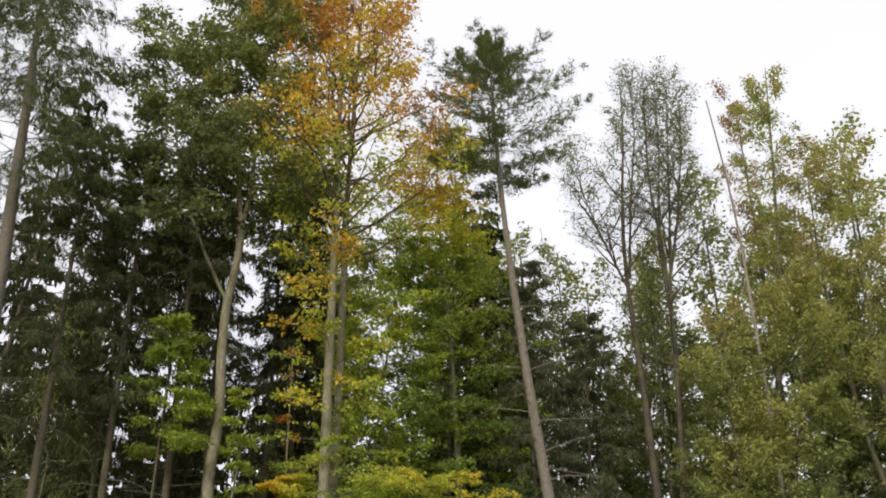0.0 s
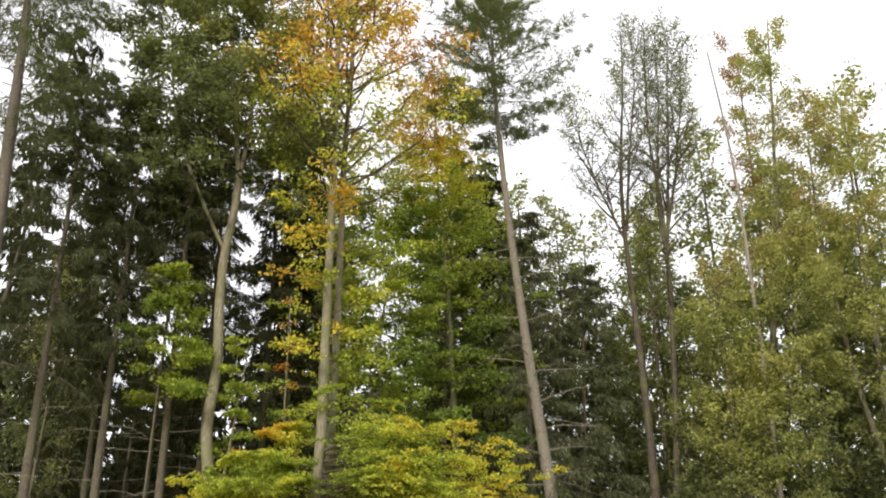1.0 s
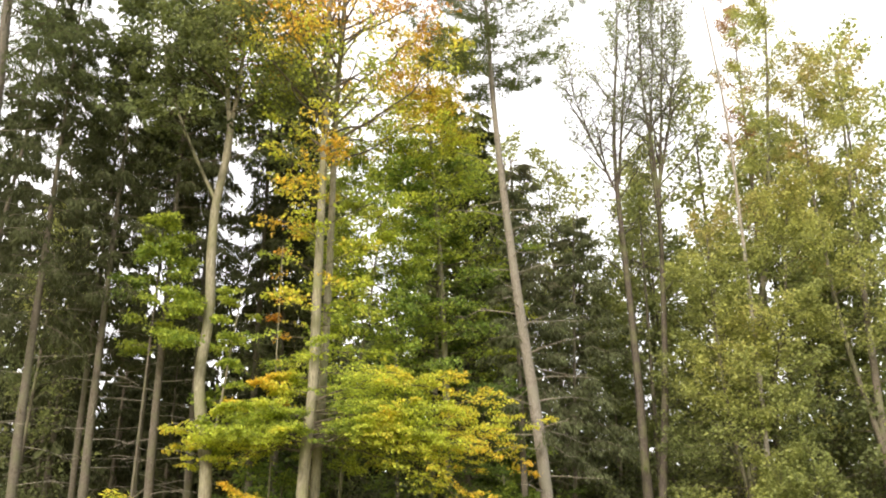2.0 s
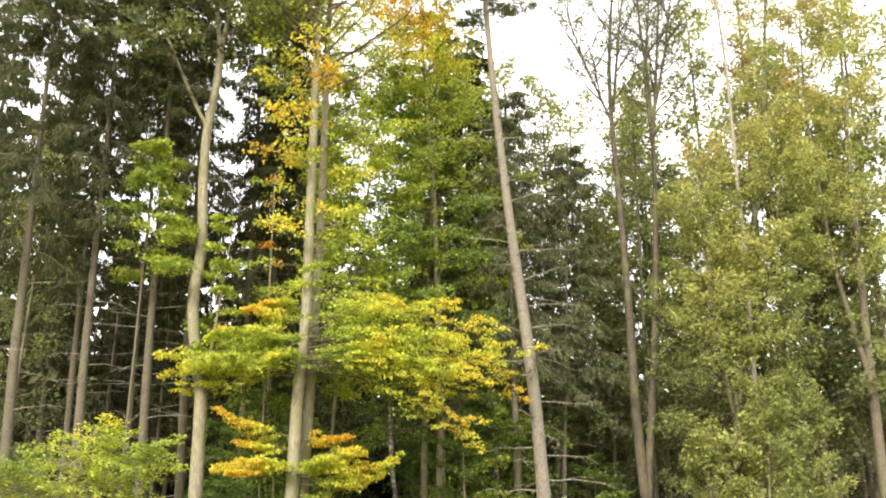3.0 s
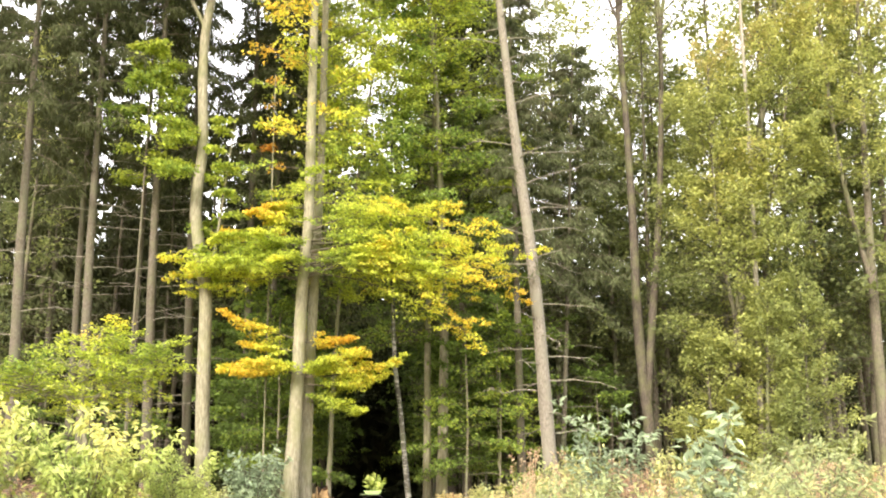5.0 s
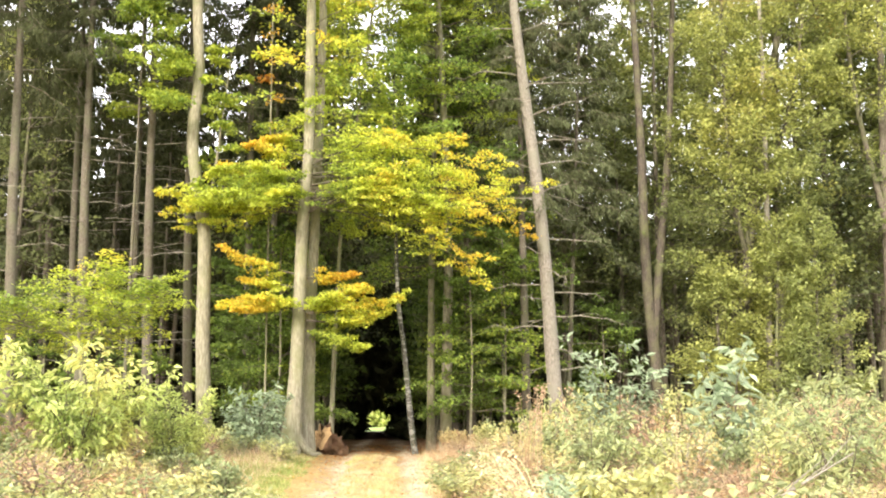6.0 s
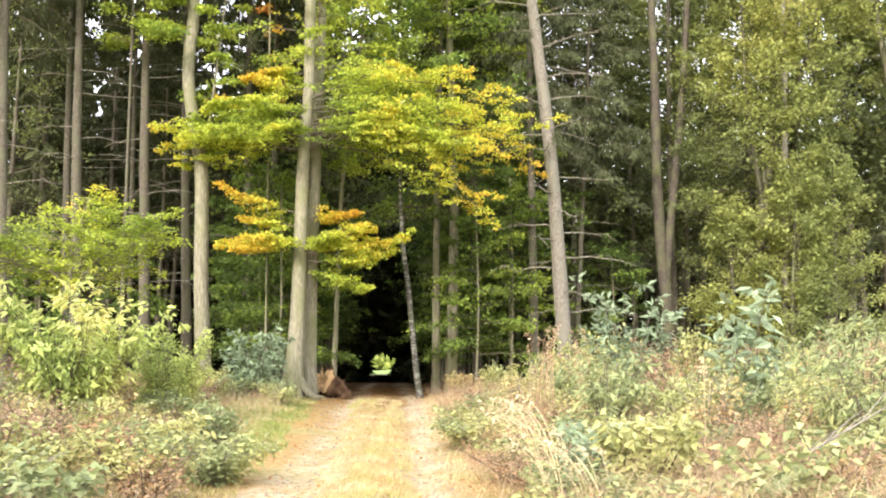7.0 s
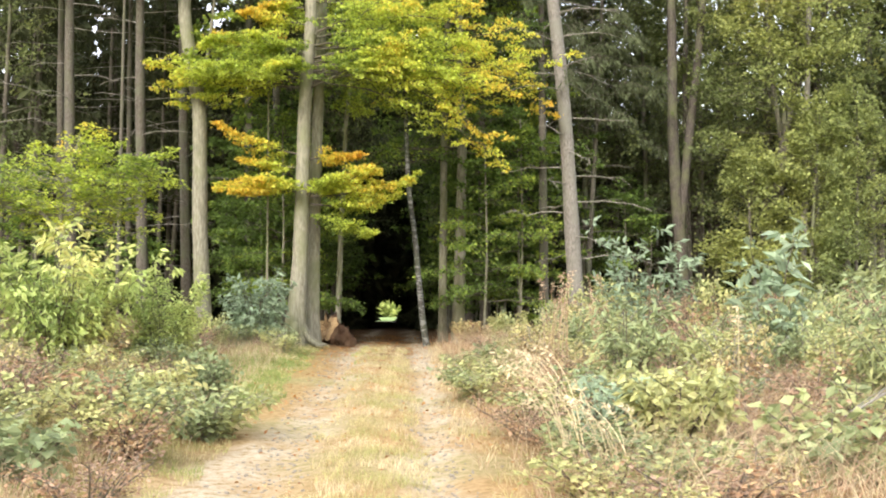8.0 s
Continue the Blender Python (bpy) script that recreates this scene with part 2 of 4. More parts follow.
def place_noise(p, scale, seed=0.0):
    """A cheap smooth noise of 0 to 1 over points, for colour that changes in clumps."""
    q = np.asarray(p) * scale
    a = np.sin(q[:, 0] * 1.7 + seed + 1.3 * np.sin(q[:, 1] * 1.1 + seed * 2)) + np.sin(q[:, 1] * 2.1 - seed + 1.1 * np.sin(q[:, 2] * 1.6)) \
        + np.sin(q[:, 2] * 1.9 + seed * 3 + 1.2 * np.sin(q[:, 0] * 1.3 + 0.7))
    return 0.5 + a / 6


def crown(name, rng, pts, L, parent, leafmat, barkmat, per1=10, ratio1=0.42, per2=14, size=0.11, jitter=(0.05, 0.05, 0.03),
          tone=None, thick=0.02, tilt=0.8, hang=0.1, droop=0.12, flat=0.15, spread=55, width=0.72, label="", s0=0.2, own=6, swing=0.9, gaps=0.36):
    """Limbs with side shoots (one part) and their leaves (another part)."""
    tw, tl = shoots(rng, pts, L, per1, ratio1, spread=spread, flat=flat, droop=droop, s0=s0)
    keep = place_noise(tw[:, -1], 1.3, float(rng.random() * 9)) + 0.12 * rng.normal(0, 1, len(tw)) > gaps
    tw, tl = tw[keep], tl[keep]
    v1 = tubes(pts, thick * np.clip(L / 3, 0.4, 2.5), 0.004, 5)
    v2 = tubes(tw[:, ::3], (0.007 + 0.003 * np.clip(tl, 0, 2)) * max(1.0, thick / 0.024), 0.003 * max(1.0, thick / 0.024), 3)
    tagged(part_mesh("branchwork", mesh_from(name + "_limbs", *joined([v1, v2]), smooth=True), barkmat, parent), kind="stuff")
    p1, d1 = leaf_points(rng, tw, per2, jitter)
    p2, d2 = leaf_points(rng, pts, own, jitter, 0.4)
    p, d = np.concatenate([p1, p2]), np.concatenate([d1, d2])
    v, q = leaves(rng, p, d, size, width=width, tilt=tilt, hang=hang, swing=swing)
    t = np.clip(tone(p), 0, 1) if tone else np.full(len(p), 0.3)
    return tagged(part_mesh("foliage", mesh_from(name + "_leaves", v, q, np.repeat(t, 4)), leafmat, parent, label), kind="stuff")


def trunk_part(line, r0, r1, mat, parent, sides=12, flare=0.35, power=1.0, k=30, rough=0.02, seed=1, name="trunk", lobes=0.0):
    rng = np.random.default_rng(seed)
    c = smooth_line(line, k)
    v, q = tubes(c[None], r0, r1, sides, flare, power)
    vv = v.reshape(k, sides, 3)
    vv += (vv - c[:, None]) * rng.normal(0, rough * 2, (k, sides, 1))
    if lobes:
        ang = np.arange(sides) * 2 * np.pi / sides
        hgt = (c[:, 2] - c[0, 2])[:, None]
        vv += (vv - c[:, None]) * (lobes * (np.exp(-hgt / 0.7) + 0.03) * np.sin(5 * ang[None] + 0.25 * hgt))[..., None]
    ob = part_mesh(name, mesh_from(name, v, q, smooth=True), mat, parent)
    return ob, c


def thing(name, label, category, group="", kind="", at=(0, 0, 0)):
    e = new(name)
    e.empty_display_size = 0.3
    e.location = at
    return tagged(e, label, category, group, kind)


# ---- ground ----


def smoothstep(a, b, x):
    t = np.clip((x - a) / (b - a), 0, 1)
    return t * t * (3 - 2 * t)


def path_x(y):
    return -0.2 - 0.049 * y


def ground_z(x, y):
    x, y = np.asarray(x, float), np.asarray(y, float)
    off = x - path_x(y)
    near = np.exp(-(y / 120) ** 2) * np.exp(-(x / 80) ** 2)
    z = 0.62 * smoothstep(11, 31, y) + 0.1 * smoothstep(40, 120, y)
    bank = smoothstep(1.6, 3.4, np.abs(off)) * (1 - smoothstep(26, 34, y)) * 0.16
    rut = -0.06 * np.exp(-((np.abs(off) - 0.8) / 0.26) ** 2) + 0.03 * np.exp(-(off / 0.35) ** 2)
    bumps = 0.035 * np.sin(x * 1.3 + 0.7 * np.sin(y * 0.9)) + 0.03 * np.sin(y * 1.7 + np.sin(x * 2.1)) + 0.015 * np.sin(x * 4.1 + y * 3.3)
    return z + bank + rut * near + bumps * near * smoothstep(0.9, 2.5, np.abs(off)) + 0.012 * np.sin(x * 6 + y * 5) * near


def axis(dense, lo, hi, far):
    a = np.arange(dense[0], dense[1] + 1e-6, dense[2])
    up, s = [a[-1]], dense[2]
    while up[-1] < far:
        s *= 1.18
        up.append(up[-1] + s)
    dn, s = [a[0]], dense[2]
    while dn[-1] > -far:
        s *= 1.18
        dn.append(dn[-1] - s)
    return np.concatenate([dn[:0:-1], a, up[1:]])


gx, gy = axis((-7, 5, 0.13), 0, 0, 2200), axis((6, 44, 0.25), 0, 0, 2200)
GX, GY = np.meshgrid(gx, gy)
gi = np.arange(GX.size).reshape(GX.shape)
gq = np.stack([gi[:-1, :-1], gi[:-1, 1:], gi[1:, 1:], gi[1:, :-1]], -1)
ground_me = mesh_from("ground", np.stack([GX, GY, ground_z(GX, GY)], -1), gq, smooth=True)
goff = np.abs(GX - path_x(GY)).ravel()
rut_off = np.abs(GX - path_x(GY) - 0.32 * smoothstep(11, 22, GY) - 0.10 * np.sin(GY * 0.9) - 0.06 * np.sin(GY * 2.3 + GX * 1.7)).ravel()
inwood = (smoothstep(33, 38, GY) * (1 - smoothstep(108, 114, GY))).ravel()
gxf, gyf = GX.ravel(), GY.ravel()
gn = place_noise(np.stack([gxf, gyf, 0 * gxf], 1), 2.3, 3.0) + 0.5 * place_noise(np.stack([gxf, gyf, 0 * gxf], 1), 5.1, 1.0)
near_left = (1 - smoothstep(12, 19, gyf)) * (gxf < path_x(gyf))
sandy = np.exp(-((rut_off - 0.85 - 0.28 * near_left) / (0.30 + 0.16 * near_left)) ** 2) * (0.25 + 0.25 * near_left + 1.0 * smoothstep(0.5, 1.0, gn))
gn2 = place_noise(np.stack([gxf, gyf, 0 * gxf], 1), 1.1, 7.0)
rusty = smoothstep(0.45, 0.75, gn2) * (1 - smoothstep(40, 60, gyf)) * (1 - smoothstep(4, 7, goff))
mossy = (0.35 + 0.65 * smoothstep(0.4, 0.7, 1 - gn2)) * np.exp(-((goff - 2.3) / 0.8) ** 2) * smoothstep(15, 19, gyf) * (1 - smoothstep(27, 32, gyf))
leafy = np.maximum(inwood, smoothstep(21, 31, gyf) * (1 - smoothstep(108, 114, gyf)) * (0.25 + 0.6 * smoothstep(0.6, 1.0, gn)))
for nm, val in (("sand", np.clip(sandy * 1.2, 0, 1) * (1 - smoothstep(96, 110, gyf))), ("track", (1 - smoothstep(1.5, 2.4, goff)) * (1 - smoothstep(96, 110, gyf))), ("wood", leafy), ("rust", rusty * 0.6), ("moss", mossy * (gxf < path_x(gyf)))):
    at = ground_me.attributes.new(nm, "FLOAT", "POINT")
    at.data.foreach_set("value", np.ascontiguousarray(val, np.float32))


def ground_material():
    m, nt, nodes, links, bsdf = nodes_of("ground_soil")

    def att(n):
        a = nodes.new("ShaderNodeAttribute")
        a.attribute_name = n
        return a.outputs["Fac"]

    def mix(f, a, b):
        x = nodes.new("ShaderNodeMix")
        x.data_type = "RGBA"
        links.new(f, x.inputs["Factor"])
        for s, key in ((a, "A"), (b, "B")):
            if isinstance(s, tuple):
                x.inputs[key].default_value = (*s, 1)
            else:
                links.new(s, x.inputs[key])
        return x.outputs["Result"]

    n1 = noise_node(nodes, links, 1.1, 6)
    n2 = noise_node(nodes, links, 9, 8, rough=0.7)
    n3 = noise_node(nodes, links, 60, 6, rough=0.7)
    grass = ramp_node(nodes, [(0.35, (0.15, 0.12, 0.05)), (0.5, (0.17, 0.19, 0.05)), (0.65, (0.30, 0.22, 0.10))])
    links.new(n2.outputs["Fac"], grass.inputs[0])
    meadow = ramp_node(nodes, [(0.3, (0.17, 0.25, 0.07)), (0.7, (0.25, 0.32, 0.10))])
    links.new(n1.outputs["Fac"], meadow.inputs[0])
    straw = ramp_node(nodes, [(0.3, (0.17, 0.17, 0.05)), (0.48, (0.28, 0.22, 0.105)), (0.7, (0.39, 0.31, 0.175))])
    links.new(n2.outputs["Fac"], straw.inputs[0])
    sand = ramp_node(nodes, [(0.3, (0.30, 0.25, 0.175)), (0.5, (0.42, 0.355, 0.25)), (0.72, (0.56, 0.49, 0.37))])
    links.new(n3.outputs["Fac"], sand.inputs[0])
    litter = ramp_node(nodes, [(0.3, (0.045, 0.028, 0.016)), (0.55, (0.16, 0.085, 0.04)), (0.7, (0.30, 0.17, 0.08))])
    links.new(n3.outputs["Fac"], litter.inputs[0])
    sep = nodes.new("ShaderNodeSeparateXYZ")
    tc = nodes.new("ShaderNodeTexCoord")
    links.new(tc.outputs["Object"], sep.inputs[0])
    far = nodes.new("ShaderNodeMapRange")
    far.inputs["From Min"].default_value, far.inputs["From Max"].default_value = 104, 112
    links.new(sep.outputs["Y"], far.inputs["Value"])
    base = mix(far.outputs[0], grass.outputs["Color"], meadow.outputs["Color"])
    c = mix(att("track"), base, straw.outputs["Color"])
    fern = ramp_node(nodes, [(0.3, (0.20, 0.11, 0.045)), (0.55, (0.36, 0.21, 0.09)), (0.75, (0.42, 0.29, 0.14))])
    links.new(n2.outputs["Fac"], fern.inputs[0])
    c = mix(att("rust"), c, fern.outputs["Color"])
    c = mix(att("wood"), c, litter.outputs["Color"])
    turf = ramp_node(nodes, [(0.3, (0.12, 0.17, 0.04)), (0.7, (0.20, 0.29, 0.07))])
    links.new(n2.outputs["Fac"], turf.inputs[0])
    c = mix(att("moss"), c, turf.outputs["Color"])
    br = nodes.new("ShaderNodeMath")
    br.operation = "MULTIPLY"
    sm = ramp_node(nodes, [(0.36, (0, 0, 0)), (0.54, (1, 1, 1))])
    links.new(n2.outputs["Fac"], sm.inputs[0])
    links.new(att("sand"), br.inputs[0])
    links.new(sm.outputs["Color"], br.inputs[1])
    c = mix(br.outputs[0], c, sand.outputs["Color"])
    links.new(c, bsdf.inputs["Base Color"])
    bsdf.inputs["Roughness"].default_value = 0.95
    bsdf.inputs["Specular IOR Level"].default_value = 0.1
    bp = nodes.new("ShaderNodeBump")
    bp.inputs["Strength"].default_value, bp.inputs["Distance"].default_value = 0.45, 0.02
    links.new(n3.outputs["Fac"], bp.inputs["Height"])
    links.new(bp.outputs[0], bsdf.inputs["Normal"])
    return m


ground = part_mesh("ground", ground_me, ground_material())
tagged(ground, "sandy two-rut forest track through dry autumn grass", "ground", kind="structure")


def gz(x, y):
    return float(ground_z(x, y))


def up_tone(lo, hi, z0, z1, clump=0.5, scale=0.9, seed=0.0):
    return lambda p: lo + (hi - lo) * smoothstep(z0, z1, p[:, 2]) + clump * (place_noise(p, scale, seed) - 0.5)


# ---- the double-stemmed beech beside the track ----


def main_beech():
    rng = np.random.default_rng(11)
    t = thing("beech_tree", "tall double-stemmed grey beech with yellow-orange autumn leaves beside the track", "tree")
    g = gz(-4, 30.5) - 0.1
    _, ca = trunk_part([(-4.10, 30.4, g), (-3.98, 30.45, 3), (-3.93, 30.5, 7.7), (-3.79, 30.5, 10), (-3.83, 30.5, 13), (-3.88, 30.5, 19), (-3.95, 30.4, 24.3),
                        (-4.05, 30.3, 31), (-4.0, 30.3, 37)], 0.228, 0.03, B_BEECH, t, 20, 0.55, seed=2, k=90, rough=0.008, lobes=0.28)
    _, cb = trunk_part([(-3.70, 31.2, g), (-3.68, 31.2, 5.8), (-3.57, 31.3, 11), (-3.55, 31.3, 15), (-3.62, 31.3, 20.9), (-3.35, 31.3, 31.8), (-3.0, 31.2, 37)],
                       0.19, 0.03, B_BEECH, t, 18, 0.5, seed=3, k=80, rough=0.008, lobes=0.22)
    # root spurs
    roots = []
    for a in np.linspace(0.3, 5.9, 6):
        d = np.array([math.cos(a), math.sin(a), 0])
        s = np.linspace(0, 1, 6)[:, None]
        roots.append(np.array([-4.08, 30.4, g]) + d * (0.16 + 0.75 * s) + np.array([0, 0, 1]) * (0.62 * (1 - s) ** 2.4 + 0.06))
    part_mesh("root_flare", mesh_from("root_spurs", *tubes(np.array(roots), 0.13, 0.05, 8), smooth=True), B_BEECH, t)

    def tone_top(p):
        return 0.42 + 0.32 * smoothstep(19, 27, p[:, 2]) + 0.10 * smoothstep(-3.5, -1, p[:, 0]) + 0.5 * (place_noise(p, 0.8, 1.0) - 0.5)

    # steep upper crown
    for c, n, seed in ((ca, 58, 4), (cb, 52, 5)):
        r2 = np.random.default_rng(seed)
        pts, L = boughs(r2, c, n, 18.5, 36.5, lambda h: 5.8 - 2.6 * h, lambda h: 34 + 24 * h, 0.05)
        crown("upper_crown", r2, pts, L, t, M_BEECH, B_TWIG, 17, 0.44, 32, 0.13, (0.13, 0.13, 0.10), tone_top, 0.03, tilt=0.7, flat=0.3, gaps=0.42,
              label="thinning yellow and orange upper foliage")
    # middle boughs, green to yellow
    pts, L = boughs(rng, ca, 32, 10.5, 19.5, lambda h: 2.5 + 0.2 * h, lambda h: 12 + 20 * h, 0.22)
    crown("middle_crown", rng, pts, L, t, M_BEECH, B_TWIG, 14, 0.42, 20, 0.13, (0.10, 0.10, 0.04), up_tone(0.40, 0.54, 9, 18, 0.42, 0.8, 2.0), 0.022, gaps=0.40,
          label="green and yellow middle foliage")
    # the bright low boughs that reach over the track
    # (height at the trunk, heading, length, droop, tone)
    lows = [(8.7, -3, 7.1, 0.20, 0.50), (8.5, 8, 5.6, 0.22, 0.45), (8.3, -14, 6.4, 0.24, 0.50), (8.9, -24, 5.2, 0.12, 0.42), (9.2, 2, 6.2, 0.14, 0.43), (8.1, -8, 7.0, 0.15, 0.50),
            (8.2, 183, 4.2, 0.11, 0.44), (8.5, 174, 3.6, 0.06, 0.40), (8.0, 196, 3.4, 0.12, 0.43), (8.9, 188, 3.0, 0.04, 0.42), (8.6, 214, 2.6, 0.06, 0.41), (9.4, 178, 2.6, 0.02, 0.50),
            (9.9, 186, 2.0, 0.02, 0.48), (10.4, 178, 1.6, -0.05, 0.52), (9.7, -10, 4.4, 0.04, 0.42), (10.1, 12, 3.8, 0.0, 0.42), (9.6, 320, 3.4, 0.05, 0.41), (10.6, -20, 3.4, -0.04, 0.44),
            (9.3, 40, 3.4, 0.05, 0.38), (9.0, 140, 3.0, 0.05, 0.38), (8.4, 70, 3.2, 0.08, 0.36), (8.7, 340, 4.6, 0.12, 0.44), (8.0, 330, 3.6, 0.10, 0.44), (9.0, 232, 2.2, 0.05, 0.41), (8.4, 190, 4.4, 0.15, 0.45),
            (8.7, 180, 3.9, 0.10, 0.44), (8.1, 178, 3.8, 0.12, 0.46), (8.3, 202, 3.6, 0.10, 0.44), (8.8, 168, 3.4, 0.06, 0.40), (9.1, 196, 2.8, 0.04, 0.45), (8.3, -32, 3.2, 0.14, 0.45),
            (8.4, 0, 6.8, 0.17, 0.45), (8.9, -12, 5.0, 0.12, 0.44), (9.5, -4, 5.2, 0.08, 0.44), (9.3, -30, 3.6, 0.08, 0.43), (8.6, 250, 2.0, 0.08, 0.43),
            (8.6, -6, 5.6, 0.40, 0.46), (8.8, -12, 5.2, 0.34, 0.48), (8.3, -2, 5.9, 0.34, 0.44), (8.5, -18, 4.4, 0.36, 0.46), (8.7, 3, 7.0, 0.21, 0.52), (8.2, -9, 6.2, 0.27, 0.50)]
    for z, a, ln, dr, tn in lows:
        b = boughs(rng, ca, 1, z, z + 0.01, lambda h: ln + 0 * h, lambda h: 6 + 0 * h, dr, az=lambda r, n: np.array([radians(a)]), vary=(1, 1), bend=0.06)
        thing_bough(t, rng, b, tn, 0.26)
    # the lower tier, orange above and yellow below, with dark gaps between
    for z, a, ln, dr, tn in ((6.1, 184, 2.5, -0.22, 0.57), (5.7, 176, 2.0, -0.05, 0.54), (6.0, -6, 1.7, -0.12, 0.62), (5.2, 186, 2.3, 0.16, 0.52), (5.0, 200, 2.0, 0.14, 0.53),
                             (5.0, -8, 2.4, -0.12, 0.50), (5.1, -2, 3.0, -0.20, 0.52), (4.9, 12, 3.5, -0.10, 0.40), (5.1, 230, 1.6, 0.06, 0.54), (4.9, 310, 1.7, 0.04, 0.52),
                             (4.4, -4, 2.2, 0.16, 0.36), (5.2, 174, 2.0, 0.10, 0.50),
                             (5.2, -14, 2.0, -0.10, 0.54), (4.7, 4, 2.8, -0.08, 0.42)):
        b = boughs(rng, ca, 1, z, z + 0.01, lambda h: ln + 0 * h, lambda h: 2 + 0 * h, dr, az=lambda r, n: np.array([radians(a)]), vary=(1, 1), bend=0.1)
        thing_bough(t, rng, b, tn, 0.16)
    return t


def thing_bough(t, rng, b, tone0, ends):
    pts, L = b
    p0 = pts[0, 0]
    tw, tl = shoots(rng, pts, L, 20, 0.36, droop=0.08, flat=0.15, s0=0.15)
    tw2, tl2 = shoots(rng, tw, tl, 4, 0.45, droop=0.08, flat=0.14, s0=0.3)
    limb = part_mesh("bough", mesh_from("bough", *joined([tubes(pts, 0.026, 0.005, 6), tubes(tw[:, ::3], 0.008, 0.003, 3)]), smooth=True), B_TWIG, t)
    q1, d1 = leaf_points(rng, tw, 17, (0.07, 0.07, 0.022))
    q2, d2 = leaf_points(rng, tw2, 12, (0.07, 0.07, 0.022))
    p, d = np.concatenate([q1, q2]), np.concatenate([d1, d2])
    v, q = leaves(rng, p, d, 0.092, width=0.68, tilt=0.85, hang=0.2)
    far = np.linalg.norm(p - p0, axis=1) / max(L[0], 0.1)
    tone = tone0 + ends * (far - 0.6) + 0.22 * (place_noise(p, 1.2, 5.0 + tone0) - 0.5)
    part_mesh("leaves", mesh_from("bough_leaves", v, q, np.repeat(np.clip(tone, 0, 1), 4)), M_BEECH, limb, "bright yellow leaves, orange at the tips")["kind"] = "stuff"
    return limb


main_beech()

# ---- the sinuous beech with the green crown ----


def green_beech():
    rng = np.random.default_rng(21)
    t = thing("beech_tree", "slender winding beech with smooth grey trunk and dense green crown", "tree")
    g = gz(-6.8, 31) - 0.1
    _, c = trunk_part([(-6.78, 31, g), (-7.0, 31, 4.1), (-7.08, 31, 7.6), (-7.4, 31, 9.0), (-7.66, 31, 10.6), (-7.47, 31, 12.8), (-7.66, 31, 14.8), (-7.70, 31, 17),
                       (-7.42, 31, 19), (-7.45, 31, 20.2)], 0.24, 0.135, B_BEECH, t, 14, 0.35, seed=6, k=40, rough=0.012)
    _, s1 = trunk_part([(-7.45, 31, 20.1), (-7.86, 31, 22.8), (-8.24, 31, 25.5), (-8.4, 30.9, 28), (-8.5, 30.9, 33.5)], 0.10, 0.02, B_BEECH, t, 8, 0, seed=7, k=20, name="stem")
    _, s2 = trunk_part([(-7.45, 31, 20.1), (-7.2, 31, 22.2), (-7.28, 31, 24.1), (-6.9, 31, 27), (-6.8, 31, 30)], 0.09, 0.02, B_BEECH, t, 8, 0, seed=8, k=20, name="stem")
    _, s3 = trunk_part([(-7.1, 31, 7.6), (-6.85, 30.9, 9.2), (-6.65, 30.8, 11.2), (-6.4, 30.7, 13.6)], 0.06, 0.012, B_BEECH, t, 6, 0, seed=9, k=14, name="side_stem")
    _, s4 = trunk_part([(-7.66, 31, 17.0), (-8.5, 31, 18.6), (-9.8, 31, 21.5), (-10.6, 31, 25), (-11.0, 31, 30)], 0.08, 0.012, B_BEECH, t, 6, 0, seed=10, k=14, name="side_stem")
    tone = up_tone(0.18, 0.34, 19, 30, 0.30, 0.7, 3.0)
    for s, n in ((s1, 44), (s2, 36)):
        pts, L = boughs(rng, s, n, 20.5, 33.0, lambda h: 4.1 - 1.5 * h, lambda h: 22 + 25 * h, 0.12)
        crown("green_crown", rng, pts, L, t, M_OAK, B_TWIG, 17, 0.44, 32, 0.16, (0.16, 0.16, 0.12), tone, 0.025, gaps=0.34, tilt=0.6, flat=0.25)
    pts, L = boughs(rng, s4, 52, 18.5, 29.5, lambda h: 3.3 - 1.0 * h, lambda h: 15 + 20 * h, 0.15)
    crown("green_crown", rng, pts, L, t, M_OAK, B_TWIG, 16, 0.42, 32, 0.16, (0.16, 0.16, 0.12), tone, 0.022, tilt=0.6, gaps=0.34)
    pts, L = boughs(rng, s3, 16, 8.0, 13.6, lambda h: 1.5 - 0.7 * h, lambda h: 6 + 10 * h, 0.12)
    crown("low_sprays", rng, pts, L, t, M_BEECH, B_TWIG, 12, 0.42, 18, 0.13, (0.07, 0.07, 0.03), up_tone(0.30, 0.34, 8, 14, 0.2), 0.015)
    return t


green_beech()

# ---- young beeches with layered green sprays ----


def young_beech(name_label, line, r0, z0, z1, reach, n, tone, seed, leafsize=0.12, per2=32, per1=15, elev0=4, elev1=30, az=None, bark=None, gaps=0.30):
    rng = np.random.default_rng(seed)
    t = thing("beech_tree", name_label, "tree")
    _, c = trunk_part(line, r0, 0.02, bark or B_BEECH, t, 10, 0.3, seed=seed, k=26)
    pts, L = boughs(rng, c, n, z0, z1, reach, lambda h: elev0 + (elev1 - elev0) * h, 0.15, az=az)
    crown("layered", rng, pts, L, t, M_BEECH, B_TWIG, per1, 0.42, per2, leafsize, (0.12, 0.12, 0.06), tone, 0.02, gaps=gaps)
    return t


